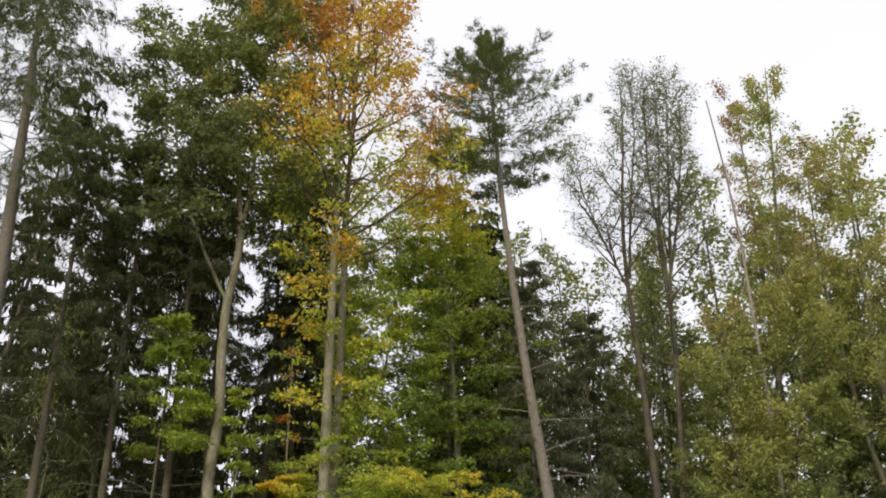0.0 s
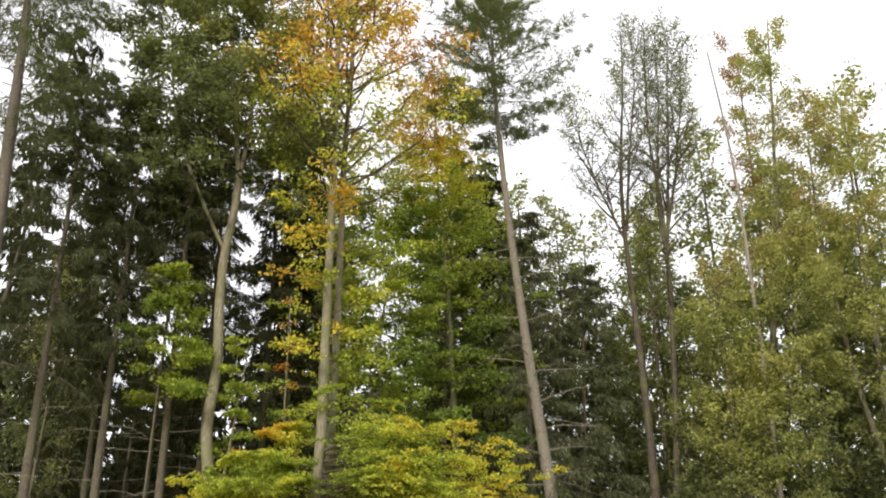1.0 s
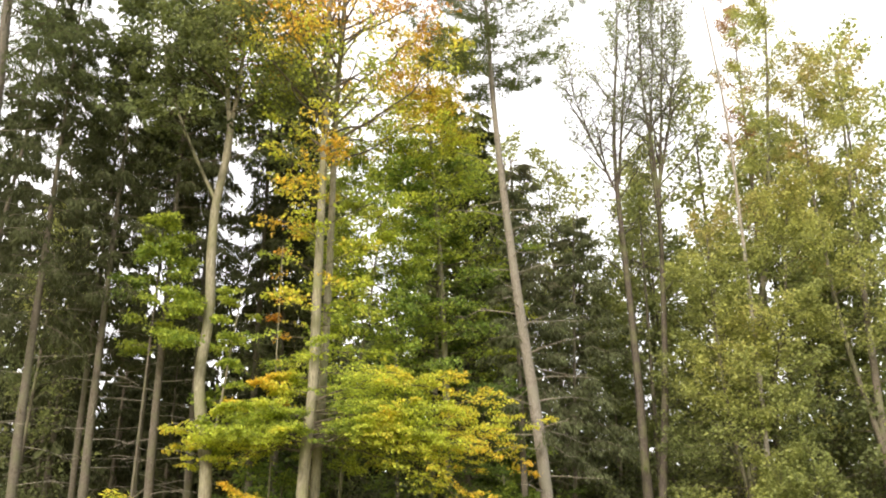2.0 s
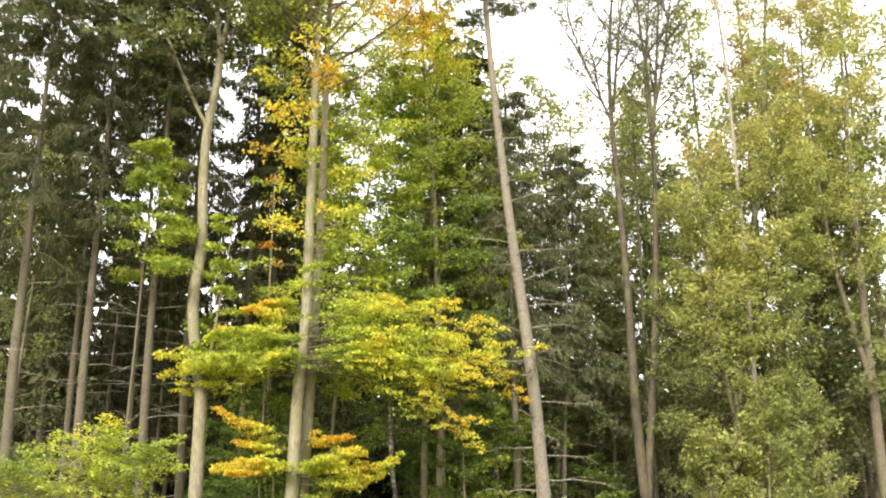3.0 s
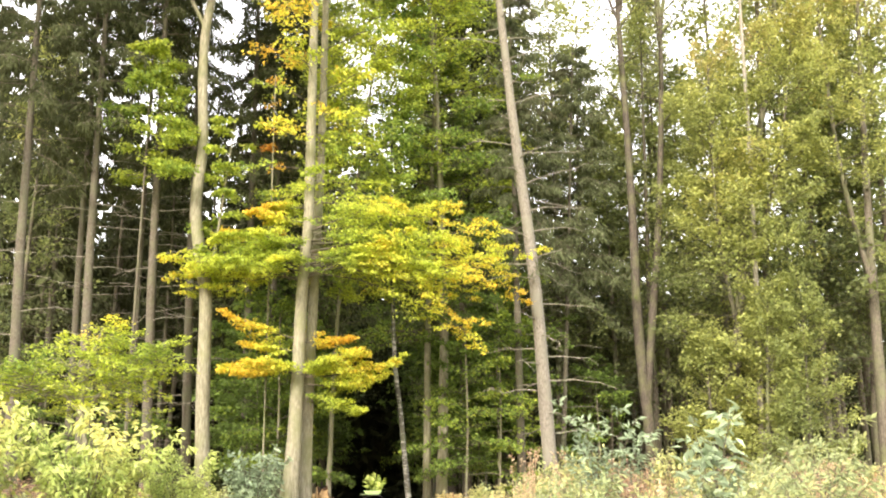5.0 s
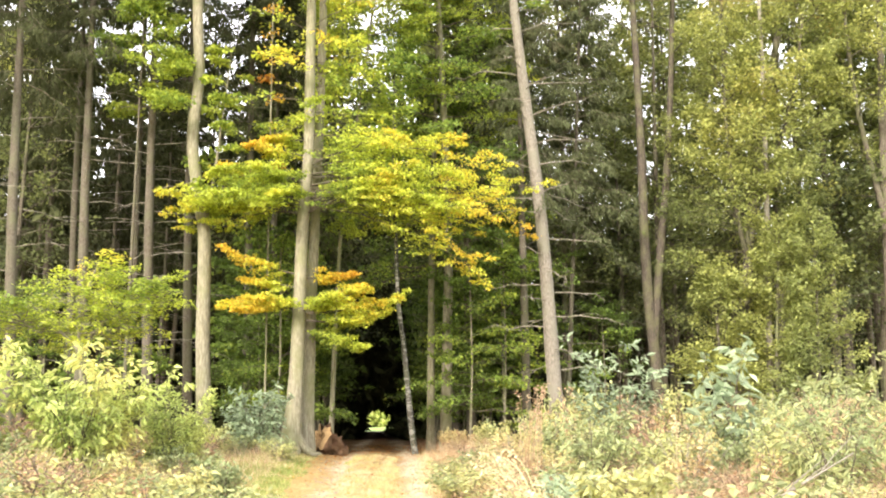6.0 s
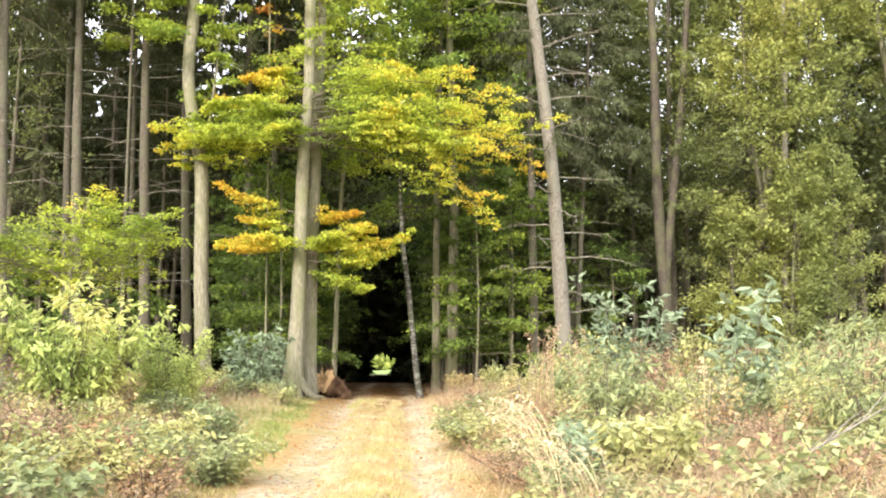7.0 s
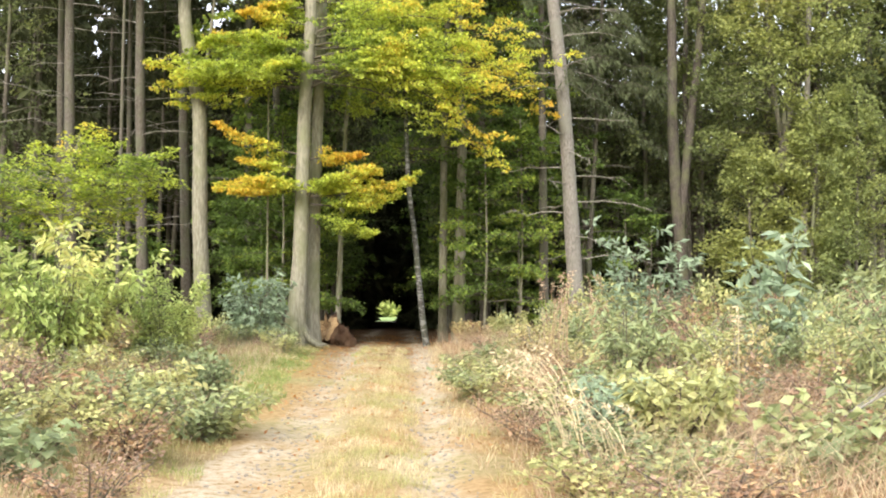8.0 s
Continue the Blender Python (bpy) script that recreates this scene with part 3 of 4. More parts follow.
young_beech("young beech with layered green to yellow sprays over the track", [(0.62, 35, 0.5), (0.72, 35, 7.2), (0.66, 35, 9.8), (0.4, 34.6, 16), (-0.1, 34, 22), (-0.2, 34, 26.5)],
            0.21, 6.5, 26, lambda h: 4.7 - 2.7 * h, 135, lambda p: 0.19 + 0.14 * smoothstep(9, 14, p[:, 2]) + 0.28 * smoothstep(15, 24, p[:, 2]) + 0.35 * (place_noise(p, 0.6, 4.0) - 0.5), 31, per2=30, gaps=0.32)
young_beech("slim beech stem with green layered foliage", [(-3.3, 34.4, 0.5), (-3.1, 34, 8), (-2.2, 33, 14), (-1.6, 32.8, 20)], 0.09, 9.5, 20,
            lambda h: 3.4 - 1.2 * h, 76, lambda p: 0.36 + 0.3 * (place_noise(p, 0.7, 6.0) - 0.5), 32, per2=30, gaps=0.34)
young_beech("young beech with fresh green sprays between conifer trunks", [(-9.2, 30.6, 0.5), (-9.25, 30.6, 9), (-9.3, 30.6, 16.2)], 0.07, 11.4, 16.1,
            lambda h: 1.8 - 0.9 * h, 26, lambda p: 0.33 + 0.2 * (place_noise(p, 0.8, 7.0) - 0.5), 33, bark=B_SPRUCE)
young_beech("straight beech stem with low green foliage", [(0.12, 36, 0.5), (0.10, 36, 7.2), (0.3, 36, 16), (0.4, 36, 24)], 0.16, 12, 24,
            lambda h: 2.4 - 1.2 * h, 26, lambda p: 0.22 + 0.2 * (place_noise(p, 0.8, 8.0) - 0.5), 34)
for x, y, top, sd in ((-5.0, 35.5, 6.0, 35), (2.0, 37.5, 5.0, 36), (2.4, 39.0, 6.5, 37), (-5.2, 38.5, 5.5, 38), (-5.9, 34.6, 5.0, 39), (-6.5, 36.0, 7.5, 42), (-10.5, 34.0, 5.0, 43),
                      (6.5, 37.0, 6.0, 44), (-13.5, 35, 6.0, 45)):
    young_beech("beech sapling with green understorey sprays", [(x, y, 0.5), (x + 0.1, y, top * 0.5), (x, y - 0.1, top)], 0.05, 0.34 * top, top,
                lambda h: 2.3 - 1.2 * h, 24, lambda p: 0.20 + 0.25 * (place_noise(p, 0.8, sd * 1.0) - 0.5), sd, per2=18)

for x, y, top, sd in ((-5.0, 33.2, 7.5, 441), (1.4, 33.6, 7.0, 442), (2.6, 34.4, 8.0, 443), (-5.0, 36.5, 8.0, 444), (0.9, 41.0, 7.0, 446)):
    young_beech("beech sapling with fresh green layered sprays", [(x, y, 0.5), (x + 0.1, y, top * 0.5), (x, y - 0.1, top)], 0.05, 0.27 * top, top,
                lambda h: 2.4 - 1.1 * h, 26, lambda p: 0.26 + 0.22 * (place_noise(p, 0.8, sd * 1.0) - 0.5), sd, per2=18, leafsize=0.11)

young_beech("thin sapling with a column of orange leaves", [(-5.05, 31.4, 0.5), (-5.15, 31.4, 8), (-5.25, 31.4, 15.5)], 0.035, 8.0, 15.4, lambda h: 0.55 - 0.3 * h, 15,
            lambda p: 0.74 + 0.4 * (place_noise(p, 1.1, 2.0) - 0.5), 46, per2=9, per1=9, leafsize=0.11)

# saplings that line the track and close over it
rng = np.random.default_rng(47)
line_kinds = []
for k in range(2):
    top = (9.5, 8.0)[k]
    t = young_beech("slender beech leaning over the forest track", [(0, 0, -0.3), (0.05, 0, 3), (0.2, 0.1, top)], 0.06, 2.5, top, lambda h: 2.7 - 1.0 * h, 30,
                    lambda p: 0.17 + 0.2 * (place_noise(p, 0.8, 3.0) - 0.5), 48 + k, 0.22, per2=8, per1=10)
    line_kinds.append(tagged(t, group="beeches lining the track"))
used = [False, False]
for i, y in enumerate(np.arange(37.0, 112, 2.3)):
    for sd in (-1, 1):
        off = 3.1 + rng.uniform(-0.2, 0.9) + (0.8 if y < 42 else 0)
        k = int(rng.integers(0, 2))
        m = Matrix.Translation((path_x(y) + sd * off, y + rng.uniform(-0.8, 0.8), gz(0, y) - 0.05)) @ Matrix.Rotation(rng.uniform(0, 6.28), 4, "Z")
        if used[k]:
            copy_thing(line_kinds[k], m)
        else:
            used[k] = True
            line_kinds[k].matrix_world = m

# ---- conifers ----


def spruce(label, line, r0, z0, z1, reach, n, seed, name="spruce_tree", bark=None, dead=(4, 10), tone0=0.42, needle=0.20, per2=9, droop=0.32, tone_hi=0.35,
           per1=12, elev=(-8, 28), group="", shoot_droop=0.85, deadlen=1.8, fine=True, wide=0.26, each=False, hang=0.8, rate=2.0, leafmat=None, taper=1.0, deadr=0.014):
    """A conifer: bare lower trunk with dead twigs, drooping needle boughs above."""
    rng = np.random.default_rng(seed)
    t = thing(name, label, "tree", group)
    _, c = trunk_part(line, r0, 0.03, bark or B_SPRUCE, t, 10, 0.3, taper, seed=seed, k=24, rough=0.02)
    pts, L = boughs(rng, c, n, z0, z1, reach, lambda h: elev[0] + (elev[1] - elev[0]) * h, droop, bend=0.15)
    tw, tl = shoots(rng, pts, L, per1, 0.34, droop=shoot_droop, flat=0.1, s0=0.15, spread=50)
    lim = [tubes(pts, 0.022, 0.004, 4)]
    if fine:
        lim.append(tubes(tw, 0.006, 0.002, 3))
    tagged(part_mesh("branchwork", mesh_from("conifer_limbs", *joined(lim)), B_TWIG, t), kind="stuff")
    p, d = leaf_points(rng, tw, per2, (0.05, 0.05, 0.05), 0.0)
    p2, d2 = leaf_points(rng, pts, per2, (0.05, 0.05, 0.03), 0.25)
    p, d = np.concatenate([p, p2]), np.concatenate([d, d2])
    v, q = leaves(rng, p, d, needle, width=wide, tilt=0.8, hang=hang, swing=0.7, fold=0.05)
    tone = tone0 + tone_hi * (place_noise(p, 0.7, seed * 1.0) - 0.5) + 0.1 * smoothstep(z0, z1, p[:, 2])
    part_mesh("needles", mesh_from("needles", v, q, np.repeat(np.clip(tone, 0, 1), 4)), leafmat or M_NEEDLE, t, "drooping needle sprays")["kind"] = "stuff"
    if dead[1] > dead[0]:
        nd = int((dead[1] - dead[0]) * rate)
        dp, dl = boughs(rng, c, nd, dead[0], dead[1], lambda h: deadlen + 0 * h, lambda h: 2 + 8 * h, 0.12, bend=0.4, k=6)
        dt, _ = shoots(rng, dp, dl, 4, 0.25, droop=0.2, flat=0.3, s0=0.4, spread=40)
        if each:
            dt = dt.reshape(nd, 4, 4, 3)
            for i in range(nd):
                part_mesh("dead_branch", mesh_from("dead_branch", *joined([tubes(dp[i:i + 1], deadr, 0.006, 5), tubes(dt[i], 0.5 * deadr, 0.003, 3)])), B_DEAD, t)
        else:
            tagged(part_mesh("deadwood", mesh_from("dead_twigs", *joined([tubes(dp, 0.014, 0.004, 4), tubes(dt, 0.005, 0.002, 3)])), B_DEAD, t, "bare grey dead twigs"), kind="stuff")
    return t


FRONT = [(-12.3, 29.9, -12.78, 25, 0.20, 12, 51), (-10.62, 31, -10.97, 24, 0.19, 13, 52), (-8.85, 32, -9.2, 26, 0.19, 16.5, 53), (-8.05, 34, -8.42, 25.5, 0.18, 13, 54),
         (-6.4, 36, -6.67, 27, 0.19, 14, 55), (-5.7, 37, -5.89, 27, 0.16, 15, 56), (-11.9, 33.5, -12.2, 25, 0.15, 12, 57), (-10.6, 36, -10.8, 24, 0.11, 19, 58),
         (3.38, 34, 3.28, 20.5, 0.17, 9.5, 59), (4.95, 36, 5.42, 19, 0.11, 8.5, 60)]
for x0, y0, x1, top, r, zc, sd in FRONT:
    dx = x1 - x0
    spruce("straight spruce with bare brown lower trunk and dark needles", [(x0, y0, 0.4), (x1, y0, 9), (x1 + 0.5 * dx, y0, 0.5 * (9 + top)), (x1 + dx, y0, top)], r, zc, top - 0.4,
           lambda h: 2.6 - 1.7 * h, 66, sd, dead=(4, zc + 1), group="edge spruces", per1=15, per2=15, needle=0.23, wide=0.22, each=sd < 54, tone0=0.72 if sd > 58 else 0.52)

# leaning conifer with pale trunk, thin needles
spruce("leaning conifer with pale trunk and thin grey-green needle boughs", [(-14.5, 29, 0.3), (-14.6, 29, 10), (-15.0, 29, 17.3), (-15.6, 29, 24.8), (-16.1, 29, 30), (-16.3, 29, 34)],
       0.33, 20.0, 33.5, lambda h: 5.6 - 2.4 * h, 100, 70, name="larch_tree", bark=B_LARCH, dead=(8, 21), tone0=0.22, tone_hi=0.4, needle=0.19, wide=0.22, per2=42, droop=0.18, leafmat=M_LARCH, taper=1.7, deadr=0.02,
       elev=(0, 30), per1=17, shoot_droop=0.5, deadlen=3.0)

# larch with bare trunk over the track, tufted top
spruce("tall leaning larch with bare scaly trunk and tufted green top", [(4.2, 31.8, 0.4), (4.04, 31.8, 2.4), (3.84, 31.8, 6.4), (3.62, 31.8, 9.1), (3.13, 31.8, 13.1), (2.61, 31.8, 18.4),
                                                                       (2.32, 31.8, 22.4), (2.17, 31.8, 26.6), (2.08, 31.8, 29.6)],
       0.25, 22.6, 29.5, lambda h: 1.9 + 2.1 * np.sin(np.pi * np.minimum(h * 1.15, 1)) - 1.3 * h, 60, 71, name="larch_tree", bark=B_LARCH, dead=(3, 19), tone0=0.38, tone_hi=0.35, needle=0.17, wide=0.18, per2=46, droop=-0.26, each=True, leafmat=M_LARCH, deadr=0.022, taper=1.25,
       elev=(-10, 46), per1=15, shoot_droop=-0.1, deadlen=2.3, hang=-0.1, rate=3.0)

# ---- the wood behind: three kinds of spruce, repeated ----
rng = np.random.default_rng(80)
kinds = []
for k in range(4):
    h = (29, 26, 31, 24)[k]
    kinds.append(spruce("dark spruce standing deep in the wood", [(0, 0, -0.3), (0.15 * k, 0.1, h * 0.4), (0.1, -0.1, h * 0.7), (0, 0, h)], 0.17, 6.5 + k, h - 0.3,
                        lambda q: 2.9 - 2.2 * q, 52, 81 + k, dead=(3, 9), group="spruces of the wood", needle=0.45, per2=6, per1=10, tone0=0.35, wide=0.34, fine=False))
spots = []
for y in np.arange(39.0, 66, 4.2):
    for x in np.arange(-46, 48, 4.4):
        px, py = x + rng.uniform(-1.7, 1.7), y + rng.uniform(-1.7, 1.7)
        if abs(px - path_x(py)) < 3.0 or abs(px) > 0.52 * py + 3 or (py > 52 and rng.random() < 0.3) or (px > 3.5 and py < 58):
            continue
        spots.append((px, py))
placed = [False] * 4
for i, (px, py) in enumerate(spots):
    k = int(rng.integers(0, 4))
    s = rng.uniform(0.82, 1.12)
    if -0.34 < px / py < -0.17:
        s = rng.uniform(0.6, 0.88)
    if px > 2.5:
        s = rng.uniform(0.72, 0.88) if px < 9 else rng.uniform(0.72, 0.92)
    m = Matrix.Translation((px, py, gz(px, py) - 0.1)) @ Matrix.Rotation(rng.uniform(0, 6.28), 4, "Z") @ Matrix.Rotation(rng.normal(0, 0.02), 4, "X")
    if not placed[k]:
        placed[k] = True
        kinds[k].matrix_world = m
        kinds[k].scale = (s, s, s)
    else:
        o = copy_thing(kinds[k], m)
        o.scale = (s, s, s)


def far_wood():
    """The depth of the wood: boughs and leaves too far off to tell apart, on either side of the track."""
    rng = np.random.default_rng(90)
    n = 185000
    y = rng.uniform(58, 112, n)
    x = np.where(rng.random(n) < 0.6, rng.uniform(-0.55, 0.0, n), rng.uniform(0.0, 0.58, n)) * y
    top = np.where(x > 0.06 * y, 19, 25) * (0.75 + 0.25 * np.sin(x * 0.9 + y * 0.37))
    z = top * rng.random(n) ** np.where(x < -0.1 * y, 1.25, 1.2)
    off = np.abs(x - path_x(y))
    keep = (off > 1.7) | (z > 2.6 + 0.3 * np.sin(y))
    keep &= (off > 5) | (rng.random(n) < 0.8)
    p = np.stack([x, y, z + 0.6], 1)[keep]
    a = rng.uniform(0, 6.28, len(p))
    v, q = leaves(rng, p, np.stack([np.cos(a), np.sin(a), 0 * a], -1), np.where(p[:, 0] < 0, 1.15, 0.8), width=0.5, tilt=0.9)
    t = 0.33 + 0.5 * (place_noise(p, 0.3, 2.0) - 0.5)
    ob = part_mesh("far_wood", mesh_from("far_wood", v, q, np.repeat(np.clip(t, 0, 1), 4)), M_NEEDLE)
    tagged(ob, "dark mixed foliage deep in the wood", "wood", kind="stuff")


far_wood()


def field_hedge():
    """A line of far trees beyond the meadow."""
    rng = np.random.default_rng(91)
    n = 30000
    x = rng.uniform(-70, 50, n)
    y = 235 + rng.uniform(-8, 8, n)
    z = (5.5 + 1.0 * np.sin(x * 0.31) + 0.5 * np.sin(x * 1.1)) * rng.random(n) ** 0.8
    p = np.stack([x, y, z + 0.4], 1)
    a = rng.uniform(0, 6.28, n)
    v, q = leaves(rng, p, np.stack([np.cos(a), np.sin(a), 0 * a], -1), 1.2, width=0.7, tilt=0.9)
    ob = part_mesh("field_hedge", mesh_from("field_hedge", v, q, np.repeat(0.45 + 0.10 * rng.random(n), 4)), M_WILLOW)
    tagged(ob, "pale green line of trees beyond the meadow", "wood", kind="stuff")


field_hedge()

# ---- broadleaved trees with thinning crowns ----


def broadleaf(label, stems, seed, name, bark, z0, z1, reach, n, leafmat, tone, elev=(25, 62), size=0.10, per1=9, per2=8, droop=-0.05, ratio=0.45, tilt=0.8, r=None,
              thick=0.025, own=4, flat=0.3, gaps=0.36, loose=0.10):
    """Several stems, each with boughs; stems: (line, r0, r1, first crown height)."""
    rng = np.random.default_rng(seed)
    t = thing(name, label, "tree")
    for i, (line, r0, r1, zc) in enumerate(stems):
        _, c = trunk_part(line, r0, r1, bark, t, 10, 0.25 if i == 0 else 0.0, seed=seed + i, k=26, name="trunk" if i == 0 else "stem")
        if zc is None:
            continue
        pts, L = boughs(rng, c, n, zc, min(z1, c[-1, 2] - 0.2), reach, lambda h: elev[0] + (elev[1] - elev[0]) * h, droop)
        crown(name, rng, pts, L, t, leafmat, bark, per1, ratio, per2, size, (loose, loose, 0.8 * loose), tone, thick, tilt=tilt, flat=flat, own=own, gaps=gaps)
    return t


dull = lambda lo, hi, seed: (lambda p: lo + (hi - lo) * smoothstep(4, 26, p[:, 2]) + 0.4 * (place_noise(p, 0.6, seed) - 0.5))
broadleaf("forked alder with mossy stems and nearly bare twiggy top",
          [([(8.45, 36, 0.4), (8.30, 36, 3.7), (8.1, 36, 5.8), (8.0, 36, 8), (8.03, 36, 11.2), (7.95, 36, 15.4), (7.75, 36, 20.9), (7.9, 36, 24), (8.4, 36, 28), (8.5, 36, 31)], 0.24, 0.02, 15.5),
           ([(8.25, 36, 4.6), (8.49, 36, 7), (8.88, 36, 10.1), (9.19, 36, 13.5), (9.48, 36, 18.4), (9.5, 36, 22), (9.2, 36, 25), (9.6, 36, 31)], 0.17, 0.02, 15.5),
           ([(9.45, 36, 19), (9.9, 36, 23), (10.3, 36, 27), (10.7, 36, 31)], 0.08, 0.015, 20.0),
           ([(7.9, 36, 20.5), (8.3, 36, 24), (8.9, 36, 28), (9.0, 36, 31)], 0.07, 0.012, 22.0),
           ([(9.48, 36, 18.5), (9.3, 36, 22), (9.9, 36, 27), (10.1, 36, 31)], 0.07, 0.012, 22.0),
           ([(9.5, 36, 20), (10.2, 36, 23), (10.9, 36, 27), (11.2, 36, 30)], 0.07, 0.012, 22.0),
           ([(7.8, 36, 20), (6.9, 36, 22.5), (6.2, 36, 25), (5.9, 36, 27)], 0.06, 0.01, 20.5)],
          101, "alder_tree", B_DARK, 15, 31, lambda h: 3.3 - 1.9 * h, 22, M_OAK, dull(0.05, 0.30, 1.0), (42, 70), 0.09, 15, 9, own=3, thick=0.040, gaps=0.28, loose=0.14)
broadleaf("full yellow-green broadleaf tree with foliage to the ground",
          [([(11.0, 35, 0.4), (11.07, 35, 3.9), (11.3, 35, 5.9), (12.2, 35, 12.5), (13.45, 35, 17.2), (14.5, 35, 25.3), (15.1, 35, 31)], 0.22, 0.02, 4.5),
           ([(11.5, 35, 7), (11.0, 34.8, 10), (10.8, 34.6, 13.5), (10.9, 34.6, 17.5)], 0.09, 0.02, 7.5),
           ([(11.8, 34.8, 9), (12.9, 34.5, 12), (13.6, 34.4, 15), (14.2, 34.3, 19)], 0.09, 0.02, 9.5)],
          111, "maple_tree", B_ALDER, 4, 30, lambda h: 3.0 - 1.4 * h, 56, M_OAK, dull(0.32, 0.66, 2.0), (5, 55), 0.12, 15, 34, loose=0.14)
broadleaf("bushy broadleaf undergrowth at the wood's edge, yellowing",
          [([(11.6, 33.2, 0.3), (11.7, 33.2, 4), (12.0, 33.2, 8)], 0.10, 0.02, 1.2), ([(10.2, 33.6, 0.3), (9.9, 33.6, 4), (9.8, 33.6, 6.5)], 0.08, 0.02, 1.2),
           ([(13.0, 33.4, 0.3), (13.2, 33.4, 4), (13.3, 33.4, 8.5)], 0.08, 0.02, 1.2)],
          121, "hornbeam_shrub", B_ALDER, 1, 12, lambda h: 2.0 - 0.9 * h, 44, M_OAK, dull(0.40, 0.60, 3.0), (5, 50), 0.11, 14, 30, loose=0.13)
broadleaf("dead leaning pole with a bare snapped top",
          [([(11.6, 34, 0.4), (12.05, 34, 12), (12.11, 34, 18.3), (12.15, 34, 21.3), (12.04, 34, 24.4), (11.75, 34, 28.3)], 0.12, 0.03, None)], 131, "dead_tree", B_DEAD,
          20, 28, lambda h: 0.7 + 0 * h, 6, M_OAK, dull(0.5, 0.5, 4.0))
broadleaf("tall broadleaf tree with dark stems and olive leaves",
          [([(16.9, 36, 0.4), (17.1, 36, 8.8), (17.24, 36, 12.4), (17.43, 36, 16), (17.7, 36, 21), (18.2, 36, 27)], 0.25, 0.02, 9.0),
           ([(17.15, 36, 8.8), (16.4, 36, 12.9), (16.2, 36, 15.2), (16.0, 36, 21), (16.4, 36, 26)], 0.12, 0.02, 12.0)],
          141, "oak_tree", B_ALDER, 8, 26.5, lambda h: 3.1 - 1.3 * h, 34, M_OAK, dull(0.36, 0.66, 5.0), (10, 55), 0.13, 16, 34, gaps=0.36, loose=0.16)
broadleaf("yellowing broadleaf tree with open rounded crown",
          [([(13.3, 37.5, 0.4), (13.6, 37.5, 10), (14.0, 37.5, 18), (14.2, 37.5, 25), (14.3, 37.5, 31)], 0.2, 0.02, 12.0)],
          151, "maple_tree", B_ALDER, 12, 31, lambda h: 2.7 - 1.5 * h, 34, M_OAK, dull(0.30, 0.95, 6.0), (24, 64), 0.10, 15, 26, gaps=0.42, loose=0.14)
broad_kinds = []
for k in range(3):
    h = (22, 24, 20)[k]
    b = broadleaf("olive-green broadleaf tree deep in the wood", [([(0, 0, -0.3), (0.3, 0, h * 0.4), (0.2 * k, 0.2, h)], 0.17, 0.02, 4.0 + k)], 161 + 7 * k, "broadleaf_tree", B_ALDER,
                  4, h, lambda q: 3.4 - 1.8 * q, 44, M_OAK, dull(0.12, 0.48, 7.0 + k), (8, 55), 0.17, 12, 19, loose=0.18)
    broad_kinds.append(tagged(b, group="broadleaf trees of the wood"))
used = [False] * 3
EDGE_WOOD = [
    (6.8, 41, 0.78), (10.2, 40.5, 0.85), (13.8, 42, 1.0), (17.5, 41, 1.0), (21, 38.5, 1.05), (8.6, 46, 0.9), (12.5, 47.5, 1.0),
    (16.5, 47, 1.05), (20.8, 46, 1.1), (25, 44, 1.1), (5.2, 38.5, 0.93), (7.9, 39.5, 0.85), (6.3, 44, 0.95), (9.6, 43, 0.95),
    (11.6, 44, 1.0)]
DEEP_WOOD = [
    (4.6, 43, 0.8), (15.3, 39, 1.0), (19.5, 42, 1.1), (3.6, 48, 0.95), (12.2, 39.5, 1.12), (15.8, 38.3, 1.2), (10.6, 42.5, 1.1),
    (19, 37.8, 1.15), (-5.2, 43, 1.12), (1.2, 44, 1.1), (-5.6, 54, 1.2), (0.6, 56, 1.2), (22.5, 52, 1.15), (-15.5, 37, 0.8),
    (-17.5, 43, 1.0), (29, 50, 1.15), (-5.6, 39.5, 1.2), (1.7, 38.3, 1.15), (3.3, 40.5, 1.1),
    (-5.4, 46, 1.3), (1.0, 47.5, 1.3), (7.2, 42.5, 1.05), (9.3, 38.9, 0.95), (18.2, 39.5, 1.1)]
for i, (px, py, s) in enumerate(EDGE_WOOD + DEEP_WOOD):
    k = i % 3
    m = Matrix.Translation((px, py, gz(px, py) - 0.1)) @ Matrix.Rotation(1.3 * i, 4, "Z")
    if not used[k]:
        used[k] = True
        broad_kinds[k].matrix_world = m
        broad_kinds[k].scale = (s, s, s)
    else:
        copy_thing(broad_kinds[k], m).scale = (s, s, s)

# birch at the track and a thin stem by the beech
broadleaf("leaning birch with mottled white bark at the tunnel mouth", [([(-0.35, 32, 0.5), (-0.46, 32, 0.9), (-0.75, 32, 3.9), (-0.98, 32, 5.4), (-1.15, 32, 9.4), (-1.2, 32, 14)], 0.10, 0.03, 9)],
          171, "birch_tree", B_BIRCH, 9, 14, lambda h: 1.4 - 0.8 * h, 12, M_BEECH, lambda p: 0.3 + 0.2 * (place_noise(p, 0.8, 1.0) - 0.5), (15, 50), 0.12, 10, 14)
broadleaf("thin grey sapling stem behind the beech", [([(-3.15, 33, 0.5), (-3.12, 33, 3.8), (-3.0, 33, 8)], 0.10, 0.02, 5)], 172, "beech_sapling", B_BEECH, 5, 8, lambda h: 1.2 + 0 * h, 8, M_BEECH,
          lambda p: 0.26 + 0.2 * (place_noise(p, 0.8, 2.0) - 0.5), (5, 30), 0.09, 8, 8)

# ---- shrubs at the wood's edge ----


